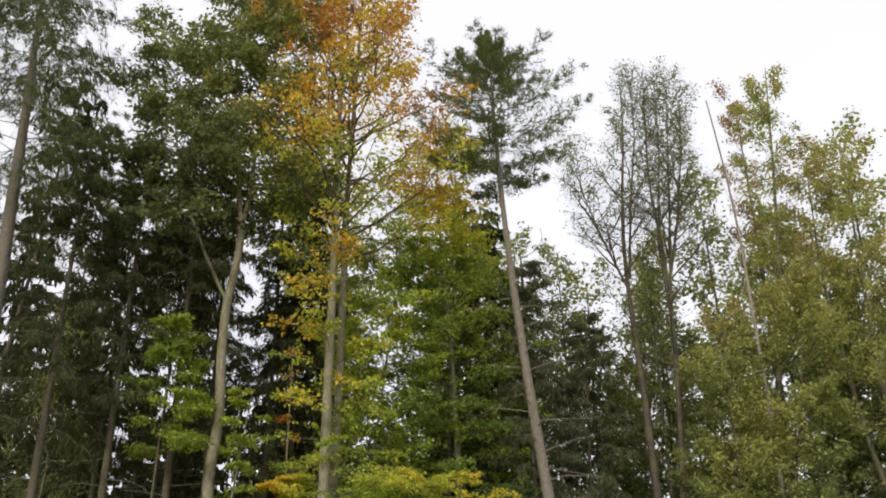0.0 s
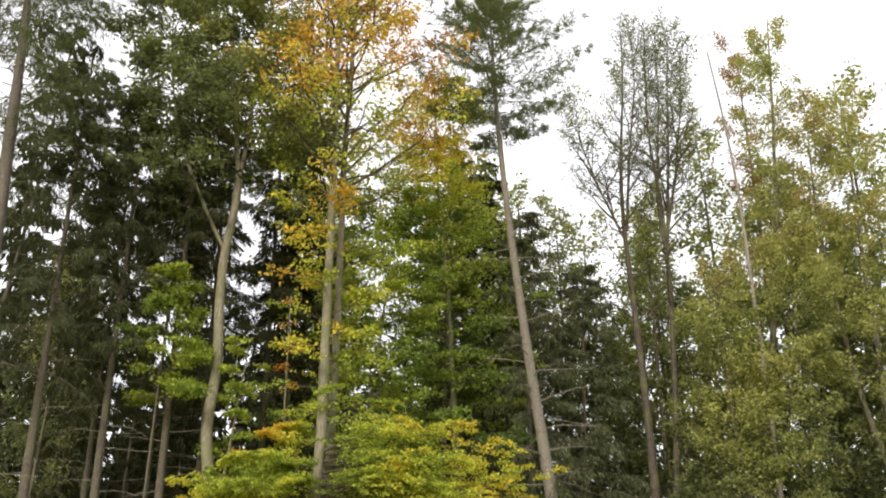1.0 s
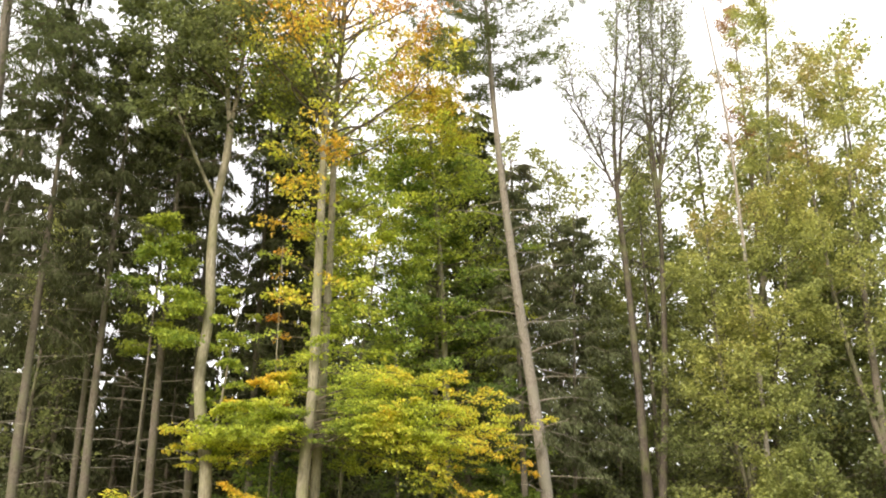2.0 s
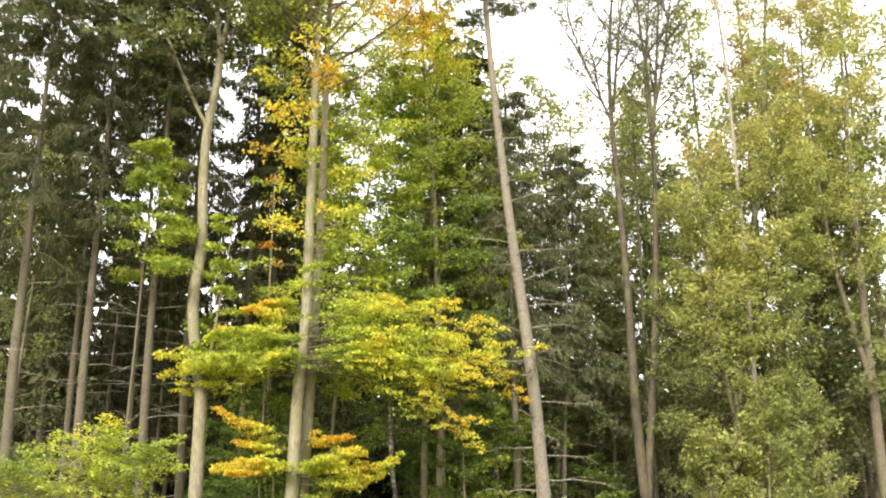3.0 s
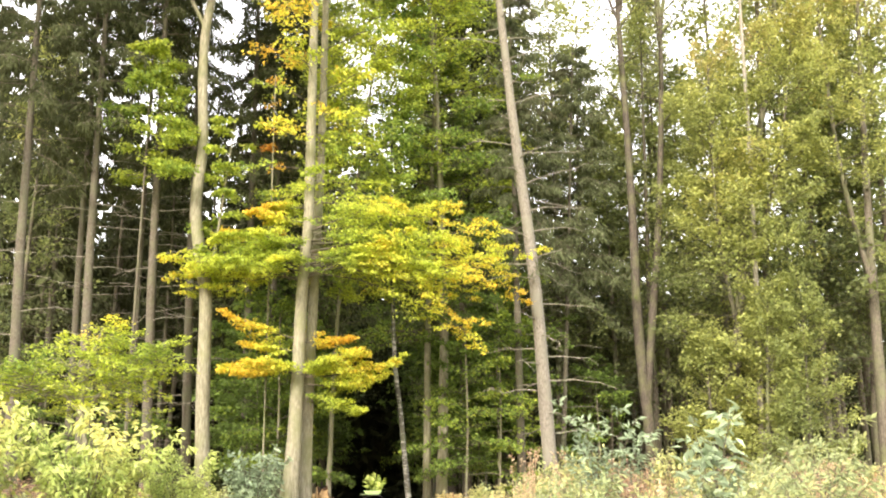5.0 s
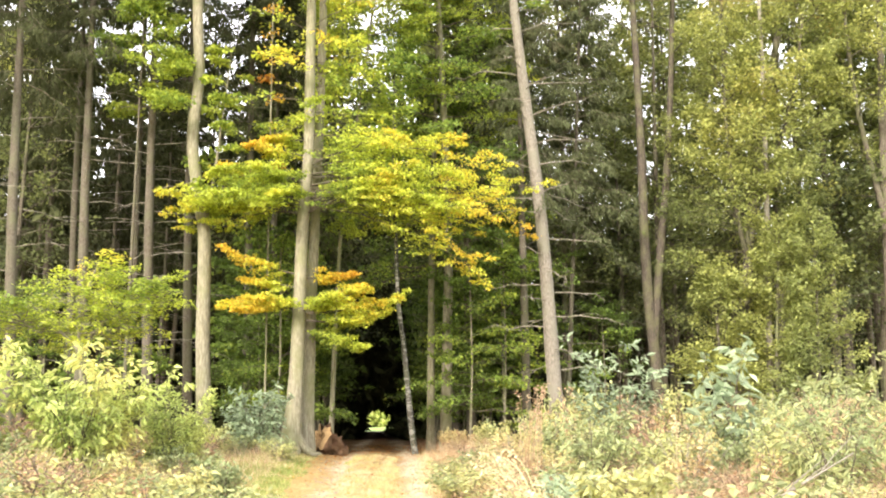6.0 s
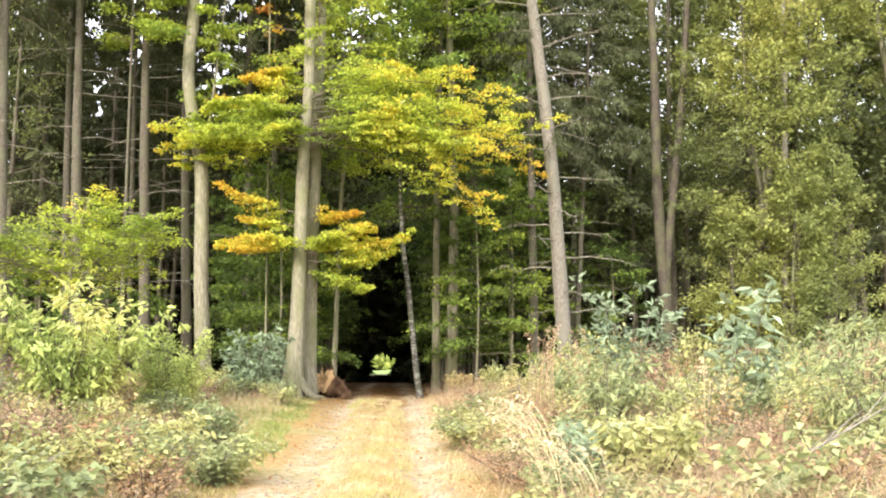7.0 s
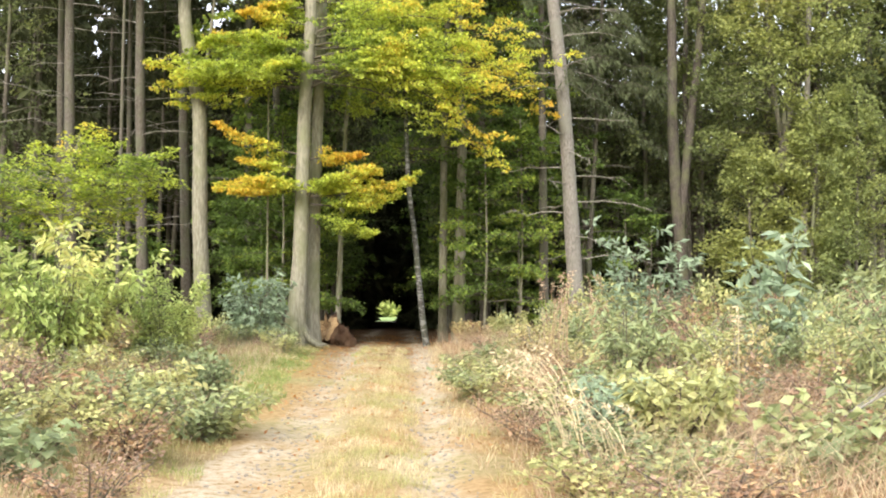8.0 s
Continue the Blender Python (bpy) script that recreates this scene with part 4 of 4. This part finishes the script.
def shrub(label, name, at, height, width, stems, tone, seed, size=0.10, per1=9, per2=9, leafmat=None, group="", hang=0.25, lw=0.55, elev=(35, 75), tilt=0.7, cat="shrub", stem_r=0.014, bark=None):
    """Many arching stems from one foot, leafy from low down."""
    rng = np.random.default_rng(seed)
    x, y = at
    t = thing(name, label, cat, group)
    t.location = (x, y, gz(x, y) - 0.03)
    k = 7
    ang = np.arange(stems) * 2.39996 + rng.normal(0, 0.4, stems)
    out = width * 0.5 * np.sqrt(rng.random(stems)) * 0.9
    hh = height * rng.uniform(0.6, 1.08, stems)
    s = np.linspace(0, 1, k)[None]
    rad = 0.08 * width * rng.random(stems)[:, None] + out[:, None] * s ** 1.4
    pts = np.stack([np.cos(ang)[:, None] * rad, np.sin(ang)[:, None] * rad, hh[:, None] * (s - 0.12 * s ** 3)], -1) + rng.normal(0, 0.015 * height, (stems, k, 3)) * s[..., None]
    L = np.maximum(hh, out)
    tw, tl = shoots(rng, pts, L, per1, 0.34, droop=0.15, flat=0.35, s0=0.15, spread=60)
    part_mesh("stemwork", mesh_from(name + "_stems", *joined([tubes(pts, stem_r, 0.004, 5), tubes(tw[:, ::3], 0.005, 0.002, 3)])), bark or B_TWIG, t)["kind"] = "stuff"
    p, d = leaf_points(rng, tw, per2 * 2, (0.05, 0.05, 0.05))
    v, q = leaves(rng, p, d, size, width=lw, tilt=tilt, hang=hang)
    part_mesh("foliage", mesh_from(name + "_leaves", v, q, np.repeat(np.clip(tone(p), 0, 1), 4)), leafmat or M_SHRUB, t)["kind"] = "stuff"
    return t


def flat_tone(a, clump=0.3, scale=1.5, seed=0.0):
    return lambda p: a + clump * (place_noise(p, scale, seed) - 0.5)


# small spreading tree on the other side
hz = broadleaf("small spreading hazel with crooked stem and yellow-green leaves",
               [([(-8.2, 25, 0.3), (-8.5, 25, 2.6), (-8.7, 25, 3.5), (-8.6, 25, 4.6), (-8.3, 25, 5.6)], 0.09, 0.02, 3.4), ([(-8.6, 25, 3.3), (-9.2, 25, 3.9), (-9.9, 25, 3.9), (-10.5, 25, 4.5)], 0.05, 0.015, 3.95),
                ([(-8.6, 25, 3.4), (-7.9, 25, 4.3), (-7.2, 25, 4.9), (-6.7, 25, 5.2)], 0.05, 0.015, 3.9)],
               181, "hazel_tree", B_BEECH, 3, 5.8, lambda h: 2.0 - 0.9 * h, 30, M_BEECH, lambda p: 0.42 + 0.25 * (place_noise(p, 1.0, 9.0) - 0.5) + 0.3 * smoothstep(5.2, 6.2, p[:, 2]), (-6, 12), 0.095, 11, 14, flat=0.08, tilt=0.45, gaps=0.32, loose=0.06)

shrub("dense yellow-green willow bush beside the track", "willow_bush", (-6.6, 20), 2.9, 3.8, 46, flat_tone(0.52, 0.5), 201, 0.17, 8, 6, lw=0.42, hang=0.6, leafmat=M_WILLOW)
shrub("dense yellow-green willow bush beside the track", "willow_bush", (-8.9, 19), 3.0, 3.6, 46, flat_tone(0.50, 0.5), 202, 0.17, 8, 6, lw=0.42, hang=0.6, leafmat=M_WILLOW)
shrub("dense yellow-green bush at the wood's edge", "willow_bush", (-5.3, 21.5), 2.0, 1.8, 26, flat_tone(0.47, 0.3), 203, 0.10, 10, 9, lw=0.4, leafmat=M_WILLOW)
shrub("blue-green elder bush at the beech's foot", "elder_bush", (-4.75, 28), 2.1, 2.0, 18, flat_tone(0.40, 0.3), 204, 0.19, 7, 6, lw=0.4, leafmat=M_ELDER)
shrub("green elder bush with upright leafy shoots", "elder_bush", (4.5, 24), 3.2, 2.2, 13, flat_tone(0.36, 0.3), 205, 0.20, 7, 5, lw=0.38, leafmat=M_ELDER)
shrub("pale large-leaved shrub above the brambles", "elder_bush", (5.9, 20), 3.1, 1.1, 7, flat_tone(0.50, 0.2), 206, 0.30, 6, 3, lw=0.42, leafmat=M_ELDER)
shrub("pale green shrub above the brambles", "elder_bush", (8.9, 22), 2.9, 2.2, 9, flat_tone(0.30, 0.25), 207, 0.22, 6, 5, lw=0.4)
shrub("orange-leaved low bush at the track's edge", "hazel_bush", (0.9, 31.5), 0.8, 1.2, 14, flat_tone(0.72, 0.5), 208, 0.09, 8, 8)
shrub("green low bush at the track's edge", "hazel_bush", (1.9, 30), 1.1, 1.3, 16, flat_tone(0.42, 0.4), 209, 0.09, 8, 8)

# bramble and dry herb thicket, repeated
types = [shrub("tangled bramble with pale green leaves", "bramble", (30 + i, -30), h, w, 17, flat_tone(tn, cl), 220 + i, sz * 1.1, 9, 5, group="bramble thicket", lw=0.6, bark=B_TWIG if i % 2 else B_DEAD)
         for i, (h, w, tn, cl, sz) in enumerate(((1.0, 1.7, 0.30, 0.45, 0.08), (1.15, 1.6, 0.38, 0.5, 0.075), (0.8, 1.6, 0.20, 0.5, 0.08), (0.9, 1.5, 0.86, 0.6, 0.055), (1.25, 1.3, 0.55, 0.8, 0.065), (1.1, 1.5, 0.94, 0.4, 0.045)))]
LAB = ("tangled bramble with pale green leaves", "yellow-green bramble bush beside the track", "low blue-green bramble in dry grass", "dry brown herb clump with withered leaves", "yellowing willowherb clump among the brambles", "withered brown stalks among the brambles")
for o, l in zip(types, LAB):
    tagged(o, l)
rng = np.random.default_rng(240)
spots = []
for y in np.arange(9.6, 31, 1.2):
    for x in np.arange(-14, 16, 1.25):
        px, py = x + rng.uniform(-0.5, 0.5), y + rng.uniform(-0.5, 0.5)
        off = px - path_x(py)
        edge = 1.75 if off > 0 else 1.75 + 0.5 * smoothstep(14, 20, py)
        if py > 28.5:
            edge = 3.4
        if math.hypot(px - 1.25, py - 11.6) < 0.75 or math.hypot(px - 2.35, py - 12.4) < 0.6 or abs(off) < edge or abs(px) > 0.47 * py + 1.5 or (px < 0 and rng.random() < 0.08) or (17 < py < 26 and -3.3 < off < 0):
            continue
        spots.append((px, py, off))
MIX_OPEN = np.array((0.18, 0.10, 0.14, 0.20, 0.12, 0.26))
MIX_SIDE = np.array((0.14, 0.10, 0.12, 0.26, 0.08, 0.30))
seen_kind = set()
for px, py, off in spots:
    patch = float(place_noise(np.array([[px, py, 0.0]]), 0.8, 4.0)[0])
    mix = (MIX_OPEN if off > 0 else MIX_SIDE) * np.where(np.arange(6) < 3, 0.35 + 1.3 * patch, 1.65 - 1.3 * patch)
    k = int(rng.choice(6, p=mix / mix.sum()))
    s = rng.uniform(0.8, 1.2)
    sz = s * ((0.55 + 0.95 * smoothstep(1.8, 6.0, off) * smoothstep(11, 22, py)) if off > 0 else 0.75 + 0.3 * smoothstep(3, 7, -off))
    if py > 23 and 0 < off < 4.5:
        sz *= 0.6
    m = Matrix.Translation((px, py, gz(px, py) - 0.04)) @ Matrix.Rotation(rng.uniform(0, 6.28), 4, "Z")
    if k in seen_kind:
        o = copy_thing(types[k], m)
    else:
        seen_kind.add(k)
        o = types[k]
        o.matrix_world = m
    o.scale = (s, s, sz)

# ---- grasses, stalks and fallen leaves ----


def blades(rng, x, y, height, lean, width, tone, k=3):
    """Bent tapering grass blades rooted on the ground."""
    n = len(x)
    a = rng.uniform(0, 2 * np.pi, n)
    le = np.abs(rng.normal(lean, 0.25, n))
    h = height * rng.uniform(0.5, 1.25, n)
    s = np.linspace(0, 1, k)[None]
    dx = (np.cos(a) * le * h)[:, None] * s ** 2
    dy = (np.sin(a) * le * h)[:, None] * s ** 2
    c = np.stack([x[:, None] + dx, y[:, None] + dy, ground_z(x, y)[:, None] - 0.01 + h[:, None] * (s - 0.25 * le[:, None] * s ** 2)], -1)
    w = (width * (1 - 0.85 * s))[..., None]
    side = np.stack([-np.sin(a + 1.0), np.cos(a + 1.0), 0 * a], -1)[:, None]
    v = np.stack([c - side * w, c + side * w], 2)
    idx = np.arange(n * k * 2).reshape(n, k, 2)
    q = np.stack([idx[:, :-1, 0], idx[:, :-1, 1], idx[:, 1:, 1], idx[:, 1:, 0]], -1)
    return v.reshape(-1, 3), q.reshape(-1, 4), np.repeat(np.clip(tone, 0, 1), k * 2)


def grass_patch(name, label, n, where, height, lean, width, tone, seed):
    rng = np.random.default_rng(seed)
    x, y = where(rng, n)
    v, q, t = blades(rng, x, y, height, lean, width, tone(x, y, rng))
    ob = part_mesh(name, mesh_from(name, v, q, t), M_DRY)
    return tagged(ob, label, "grass", kind="stuff")


def strip(lo, hi, y0, y1):
    def f(rng, n):
        y = y0 + (y1 - y0) * rng.random(n) ** 1.4
        edge = 0.09 * np.sin(y * 1.1) + 0.06 * np.sin(y * 2.7 + 1)
        u = rng.uniform(-1, 1, n)
        return path_x(y) + (lo + hi) / 2 + edge + (hi - lo) / 2 * np.sign(u) * np.abs(u) ** 1.25, y
    return f


def clumpy(a, b, seed):
    return lambda x, y, rng: a + b * (place_noise(np.stack([x, y, 0 * x], 1), 2.2, seed) - 0.5) + rng.normal(0, 0.08, len(x))


def patchy(where, seed, level):
    """Keeps the blades that fall on clumps."""
    def f(rng, n):
        x, y = where(rng, n)
        k = place_noise(np.stack([x, y, 0 * x], 1), 3.1, seed) + 0.5 * place_noise(np.stack([x, y, 0 * x], 1), 7.3, seed) + rng.normal(0, 0.08, n) > level
        return x[k], y[k]
    return f


grass_patch("grass", "dry straw-coloured grass strip between the ruts", 24000, patchy(strip(-0.5, 0.72, 9, 30), 1.0, 0.78), 0.13, 0.6, 0.004, clumpy(0.48, 0.8, 1.0), 301)
grass_patch("grass", "dry yellow grass along the track's edge", 7000, patchy(strip(1.2, 2.0, 9, 31), 2.0, 0.74), 0.18, 0.7, 0.004, clumpy(0.62, 0.8, 2.0), 302)
grass_patch("grass", "green and dry verge grass along the track", 26000, patchy(strip(-3.4, -1.55, 9, 31), 3.0, 0.72), 0.10, 0.6, 0.005, clumpy(0.35, 0.9, 3.0), 303)
grass_patch("grass", "low fresh green grass beside the beech", 9000, patchy(strip(-3.5, -1.5, 18, 28), 5.0, 0.56), 0.09, 0.5, 0.007, clumpy(0.04, 0.3, 5.0), 309)
grass_patch("grass", "sparse short dry grass in the worn ruts", 9000, patchy(strip(-1.5, 1.5, 9, 31), 8.0, 0.86), 0.07, 0.8, 0.004, clumpy(0.7, 0.6, 8.0), 308)
grass_patch("grass", "tall rough grass among the brambles", 2500, strip(1.9, 9, 9.5, 30), 0.8, 0.55, 0.004, clumpy(0.7, 0.5, 4.0), 304)
grass_patch("grass", "rough dry grass and herbs beside the track", 4000, strip(-9, -2.0, 9.5, 30), 0.42, 0.5, 0.004, clumpy(0.6, 0.8, 5.0), 305)
grass_patch("withered_herbs", "withered brown stems tangled among the brambles", 22000, strip(1.6, 10, 9.5, 30), 0.7, 0.85, 0.004, clumpy(1.02, 0.16, 6.0), 306)
grass_patch("withered_herbs", "withered brown stems beside the track", 15000, strip(-9, -2.2, 9.5, 30), 0.5, 0.9, 0.004, clumpy(1.0, 0.15, 7.0), 307)


def reed_tuft(at, n, height, seed, lean_dir, label, lean=0.75, stalk=0.75, head=0.86):
    """Tall arching dry grass with seed heads."""
    rng = np.random.default_rng(seed)
    x0, y0 = at
    t = thing("grass_tuft", label, "grass tuft", "dry grass tufts")
    t.location = (x0, y0, gz(x0, y0) - 0.02)
    k = 9
    s = np.linspace(0, 1, k)[None]
    a = lean_dir + rng.normal(0, 0.5, n)
    le = np.clip(np.abs(rng.normal(lean, 0.25 * lean, n)), 0.02, 0.95)
    h = height * rng.uniform(0.6, 1.1, n)
    r = (le * h)[:, None] * s ** 2
    c = np.stack([rng.normal(0, 0.1, n)[:, None] + np.cos(a)[:, None] * r, rng.normal(0, 0.1, n)[:, None] + np.sin(a)[:, None] * r, h[:, None] * (s - 0.28 * s ** 3)], -1)
    v, q = tubes(c, 0.005, 0.002, 3)
    part_mesh("stalkwork", mesh_from("stalks", v, q, np.full(len(v), stalk)), M_DRY, t)["kind"] = "stuff"
    p, d = leaf_points(rng, c, 16, (0.015, 0.015, 0.015), 0.78)
    v, q = leaves(rng, p, d, 0.06, width=0.3, tilt=1.0, hang=0.2)
    part_mesh("seedwork", mesh_from("seed_heads", v, q, np.full(len(v), head)), M_DRY, t)["kind"] = "stuff"
    return t


reed_tuft((1.25, 11.7), 15, 1.65, 311, 2.9, "tall arching pale dry grass with seed heads", 0.42)
reed_tuft((1.55, 11.2), 9, 1.25, 312, 2.2, "tall arching pale dry grass with seed heads", 0.4)
reed_tuft((1.5, 15.5), 9, 1.2, 313, 2.8, "tall arching pale dry grass with seed heads", 0.4)
reed_tuft((3.1, 13.0), 2, 3.0, 314, 1.57, "single tall dry stalk above the brambles", 0.06)
reed_tuft((2.0, 19.5), 26, 2.5, 319, 1.0, "brown seed-headed willowherb at the thicket's edge", 0.14, 1.0, 0.95)
reed_tuft((2.9, 20.4), 18, 2.5, 321, 2.0, "brown seed-headed willowherb at the thicket's edge", 0.14, 1.0, 0.95)
reed_tuft((6.6, 17.0), 16, 2.4, 322, 0.3, "brown seed-headed willowherb at the thicket's edge", 0.2, 1.0, 0.95)


def fallen_branch():
    rng = np.random.default_rng(316)
    t = thing("fallen_branch", "bare grey dead branch leaning out of the brambles", "branch")
    main = smooth_line([(3.3, 12.0, 0.25), (3.8, 12.2, 0.62), (4.3, 12.3, 0.85), (5.1, 12.5, 1.25)], 9)
    part_mesh("stem", mesh_from("dead_stem", *tubes(main[None], 0.022, 0.008, 6), smooth=True), B_DEAD, t)
    for s in (2, 4, 5, 6):
        d = np.array([rng.uniform(0.3, 0.6), rng.uniform(-0.2, 0.2), rng.uniform(0.1, 0.5)])
        ln = smooth_line([main[s], main[s] + d * 0.5 + np.array([0, 0, 0.04]), main[s] + d], 6)
        part_mesh("twig", mesh_from("dead_twig", *tubes(ln[None], 0.010, 0.003, 4)), B_DEAD, t)


fallen_branch()
shrub("lime-yellow leafy shrub in the brambles", "young_willow", (2.35, 12.4), 0.95, 1.3, 20, flat_tone(0.47, 0.2), 317, 0.12, 8, 5)
shrub("broad-leaved green bramble in dry grass", "bramble_bush", (3.3, 11.2), 0.75, 1.2, 12, flat_tone(0.27, 0.25), 351, 0.15, 6, 3, lw=0.75, tilt=0.5)
shrub("broad-leaved green bramble in dry grass", "bramble_bush", (4.4, 12.9), 1.0, 1.3, 13, flat_tone(0.30, 0.3), 352, 0.14, 6, 3, lw=0.75, tilt=0.5)
shrub("small yellow-leaved seedling among withered stems", "willow_seedling", (2.7, 10.7), 0.5, 0.5, 6, flat_tone(0.58, 0.2), 353, 0.10, 5, 2, lw=0.7)
shrub("blue-green nettle clump behind pale dry grass", "nettle_clump", (1.75, 12.7), 0.95, 0.9, 14, flat_tone(0.40, 0.3), 354, 0.12, 7, 4, lw=0.45, hang=0.5, leafmat=M_ELDER)
shrub("green leafy shoots at the thicket's edge", "nettle_clump", (2.7, 17.0), 1.9, 1.3, 14, flat_tone(0.30, 0.2), 355, 0.15, 8, 4, lw=0.35, hang=0.4)
shrub("fresh green willow shoots above the brambles", "willow_bush", (6.0, 15.2), 1.9, 2.0, 18, flat_tone(0.32, 0.3), 356, 0.16, 8, 4, lw=0.3, hang=0.5)
shrub("pale green willow shoots above the brambles", "willow_bush", (7.4, 18.5), 2.2, 2.2, 18, flat_tone(0.28, 0.3), 357, 0.17, 8, 4, lw=0.3, hang=0.5)
shrub("broad-leaved bramble beside the track", "bramble_bush", (-3.5, 11.2), 0.5, 1.0, 12, flat_tone(0.16, 0.2), 358, 0.14, 6, 3, lw=0.75, tilt=0.5)
shrub("orange withered fern beside the track", "fern", (-4.1, 14.2), 0.8, 0.9, 14, flat_tone(0.84, 0.2), 359, 0.10, 8, 4, lw=0.3)
shrub("yellow-green herb clump beside the track", "herb_clump", (-3.5, 15.6), 0.8, 0.8, 10, flat_tone(0.48, 0.2), 360, 0.13, 6, 4, lw=0.4, hang=0.4)
shrub("dark green bramble at the track's edge", "bramble_bush", (-3.4, 17.2), 0.8, 1.0, 14, flat_tone(0.10, 0.2), 361, 0.09, 8, 5, lw=0.6)
shrub("red-leaved bramble with yellow tips", "bramble_bush", (4.0, 11.6), 0.7, 1.0, 16, flat_tone(0.85, 0.6), 318, 0.09, 8, 4)


def fallen_leaves():
    rng = np.random.default_rng(320)
    n = 6000
    y = 9 + 36 * rng.random(n) ** 0.5
    x = path_x(y) + rng.normal(0, 1.4 + 0.06 * y, n)
    p = np.stack([x, y, ground_z(x, y) + 0.015], 1)
    a = rng.uniform(0, 6.28, n)
    v, q = leaves(rng, p, np.stack([np.cos(a), np.sin(a), 0 * a], -1), 0.06, tilt=0.35)
    ob = part_mesh("fallen_leaves", mesh_from("fallen_leaves", v, q, np.repeat(rng.uniform(0.93, 1.0, n), 4)), M_BEECH)
    tagged(ob, "brown and orange fallen beech leaves on the track", "leaves", kind="stuff")


fallen_leaves()

# ---- old root stump beside the beech ----


def stump():
    rng = np.random.default_rng(330)
    t = thing("tree_stump", "weathered reddish-brown root stump lying beside the beech", "stump")
    x, y = -3.22, 32.2
    t.location = (x, y, gz(x, y) - 0.05)
    k, sd = 16, 22
    line = np.array([(0.62, 0.15, 0.05), (0.38, 0.05, 0.25), (0.1, -0.12, 0.42), (-0.15, -0.38, 0.55)])
    c = smooth_line(line, k)
    v, q = tubes(c[None], 0.16, 0.36, sd)
    vv = v.reshape(k, sd, 3)
    vv += (vv - c[:, None]) * rng.normal(0, 0.3, (1, sd, 1)) + (vv - c[:, None]) * rng.normal(0, 0.2, (k, sd, 1))
    red = bark_material("stump_bark", (0.06, 0.032, 0.02), (0.17, 0.092, 0.05), (0.12, 0.075, 0.04), 6.0, 1.0, 1.0)
    pale = bark_material("stump_wood", (0.20, 0.12, 0.06), (0.46, 0.32, 0.16), (0.30, 0.20, 0.10), 4.0, 1.0, 0.6)
    part_mesh("body", mesh_from("stump_body", v, q, smooth=True), red, t)
    tip = vv[-1]
    mid = tip.mean(0) + np.array([0.03, 0.10, -0.03])
    inner = mid + (tip - mid) * 0.55 + np.array([-0.04, -0.06, 0.03])
    fv = np.concatenate([tip, inner, np.repeat(mid[None], sd, 0)])
    j = np.arange(sd)
    fq = np.concatenate([np.stack([j, (j + 1) % sd, sd + (j + 1) % sd, sd + j], -1), np.stack([sd + j, sd + (j + 1) % sd, 2 * sd + (j + 1) % sd, 2 * sd + j], -1)])
    part_mesh("broken_face", mesh_from("stump_face", fv, fq), pale, t, "lighter broken wood face")
    legs = []
    for a in (3.4, 3.8, 4.1, 4.5, 4.8, 5.2, 5.6, 5.9, 0.2, 0.7):
        s = np.linspace(0, 1, 6)[:, None]
        legs.append(np.array([0.0, 0, 0.4]) + np.array([math.cos(a), math.sin(a), 0]) * 0.45 * s + np.array([0, 0, -0.42]) * s ** 1.3)
    part_mesh("roots", mesh_from("stump_roots", *tubes(np.array(legs), 0.08, 0.02, 6), smooth=True), red, t)


stump()


def gravel():
    """Small stones in the ruts."""
    rng = np.random.default_rng(340)
    n = 1300
    y = 8.5 + 20 * rng.random(n) ** 1.3
    x = path_x(y) + np.where(rng.random(n) < 0.5, -1, 1) * rng.normal(0.85, 0.22, n)
    r = rng.uniform(0.006, 0.028, n) * (0.6 + 0.4 * rng.random(n))
    corner = np.array([(a, b2, d) for d in (-1, 1) for b2 in (-1, 1) for a in (-1, 1)], float)
    v = corner[None] * rng.uniform(0.55, 1.1, (n, 8, 3)) * np.array([1, 1, 0.6]) * r[:, None, None]
    v += np.stack([x, y, ground_z(x, y) + 0.004], 1)[:, None]
    face = np.array([(0, 2, 3, 1), (4, 5, 7, 6), (0, 1, 5, 4), (2, 6, 7, 3), (0, 4, 6, 2), (1, 3, 7, 5)])
    q = (np.arange(n) * 8)[:, None, None] + face[None]
    m = bark_material("stone", (0.16, 0.14, 0.11), (0.34, 0.30, 0.24), (0.25, 0.215, 0.165), 20.0, 1.0, 0.3)
    ob = part_mesh("gravel", mesh_from("gravel", v, q), m)
    tagged(ob, "small grey stones scattered along the ruts", "gravel", kind="stuff")


gravel()
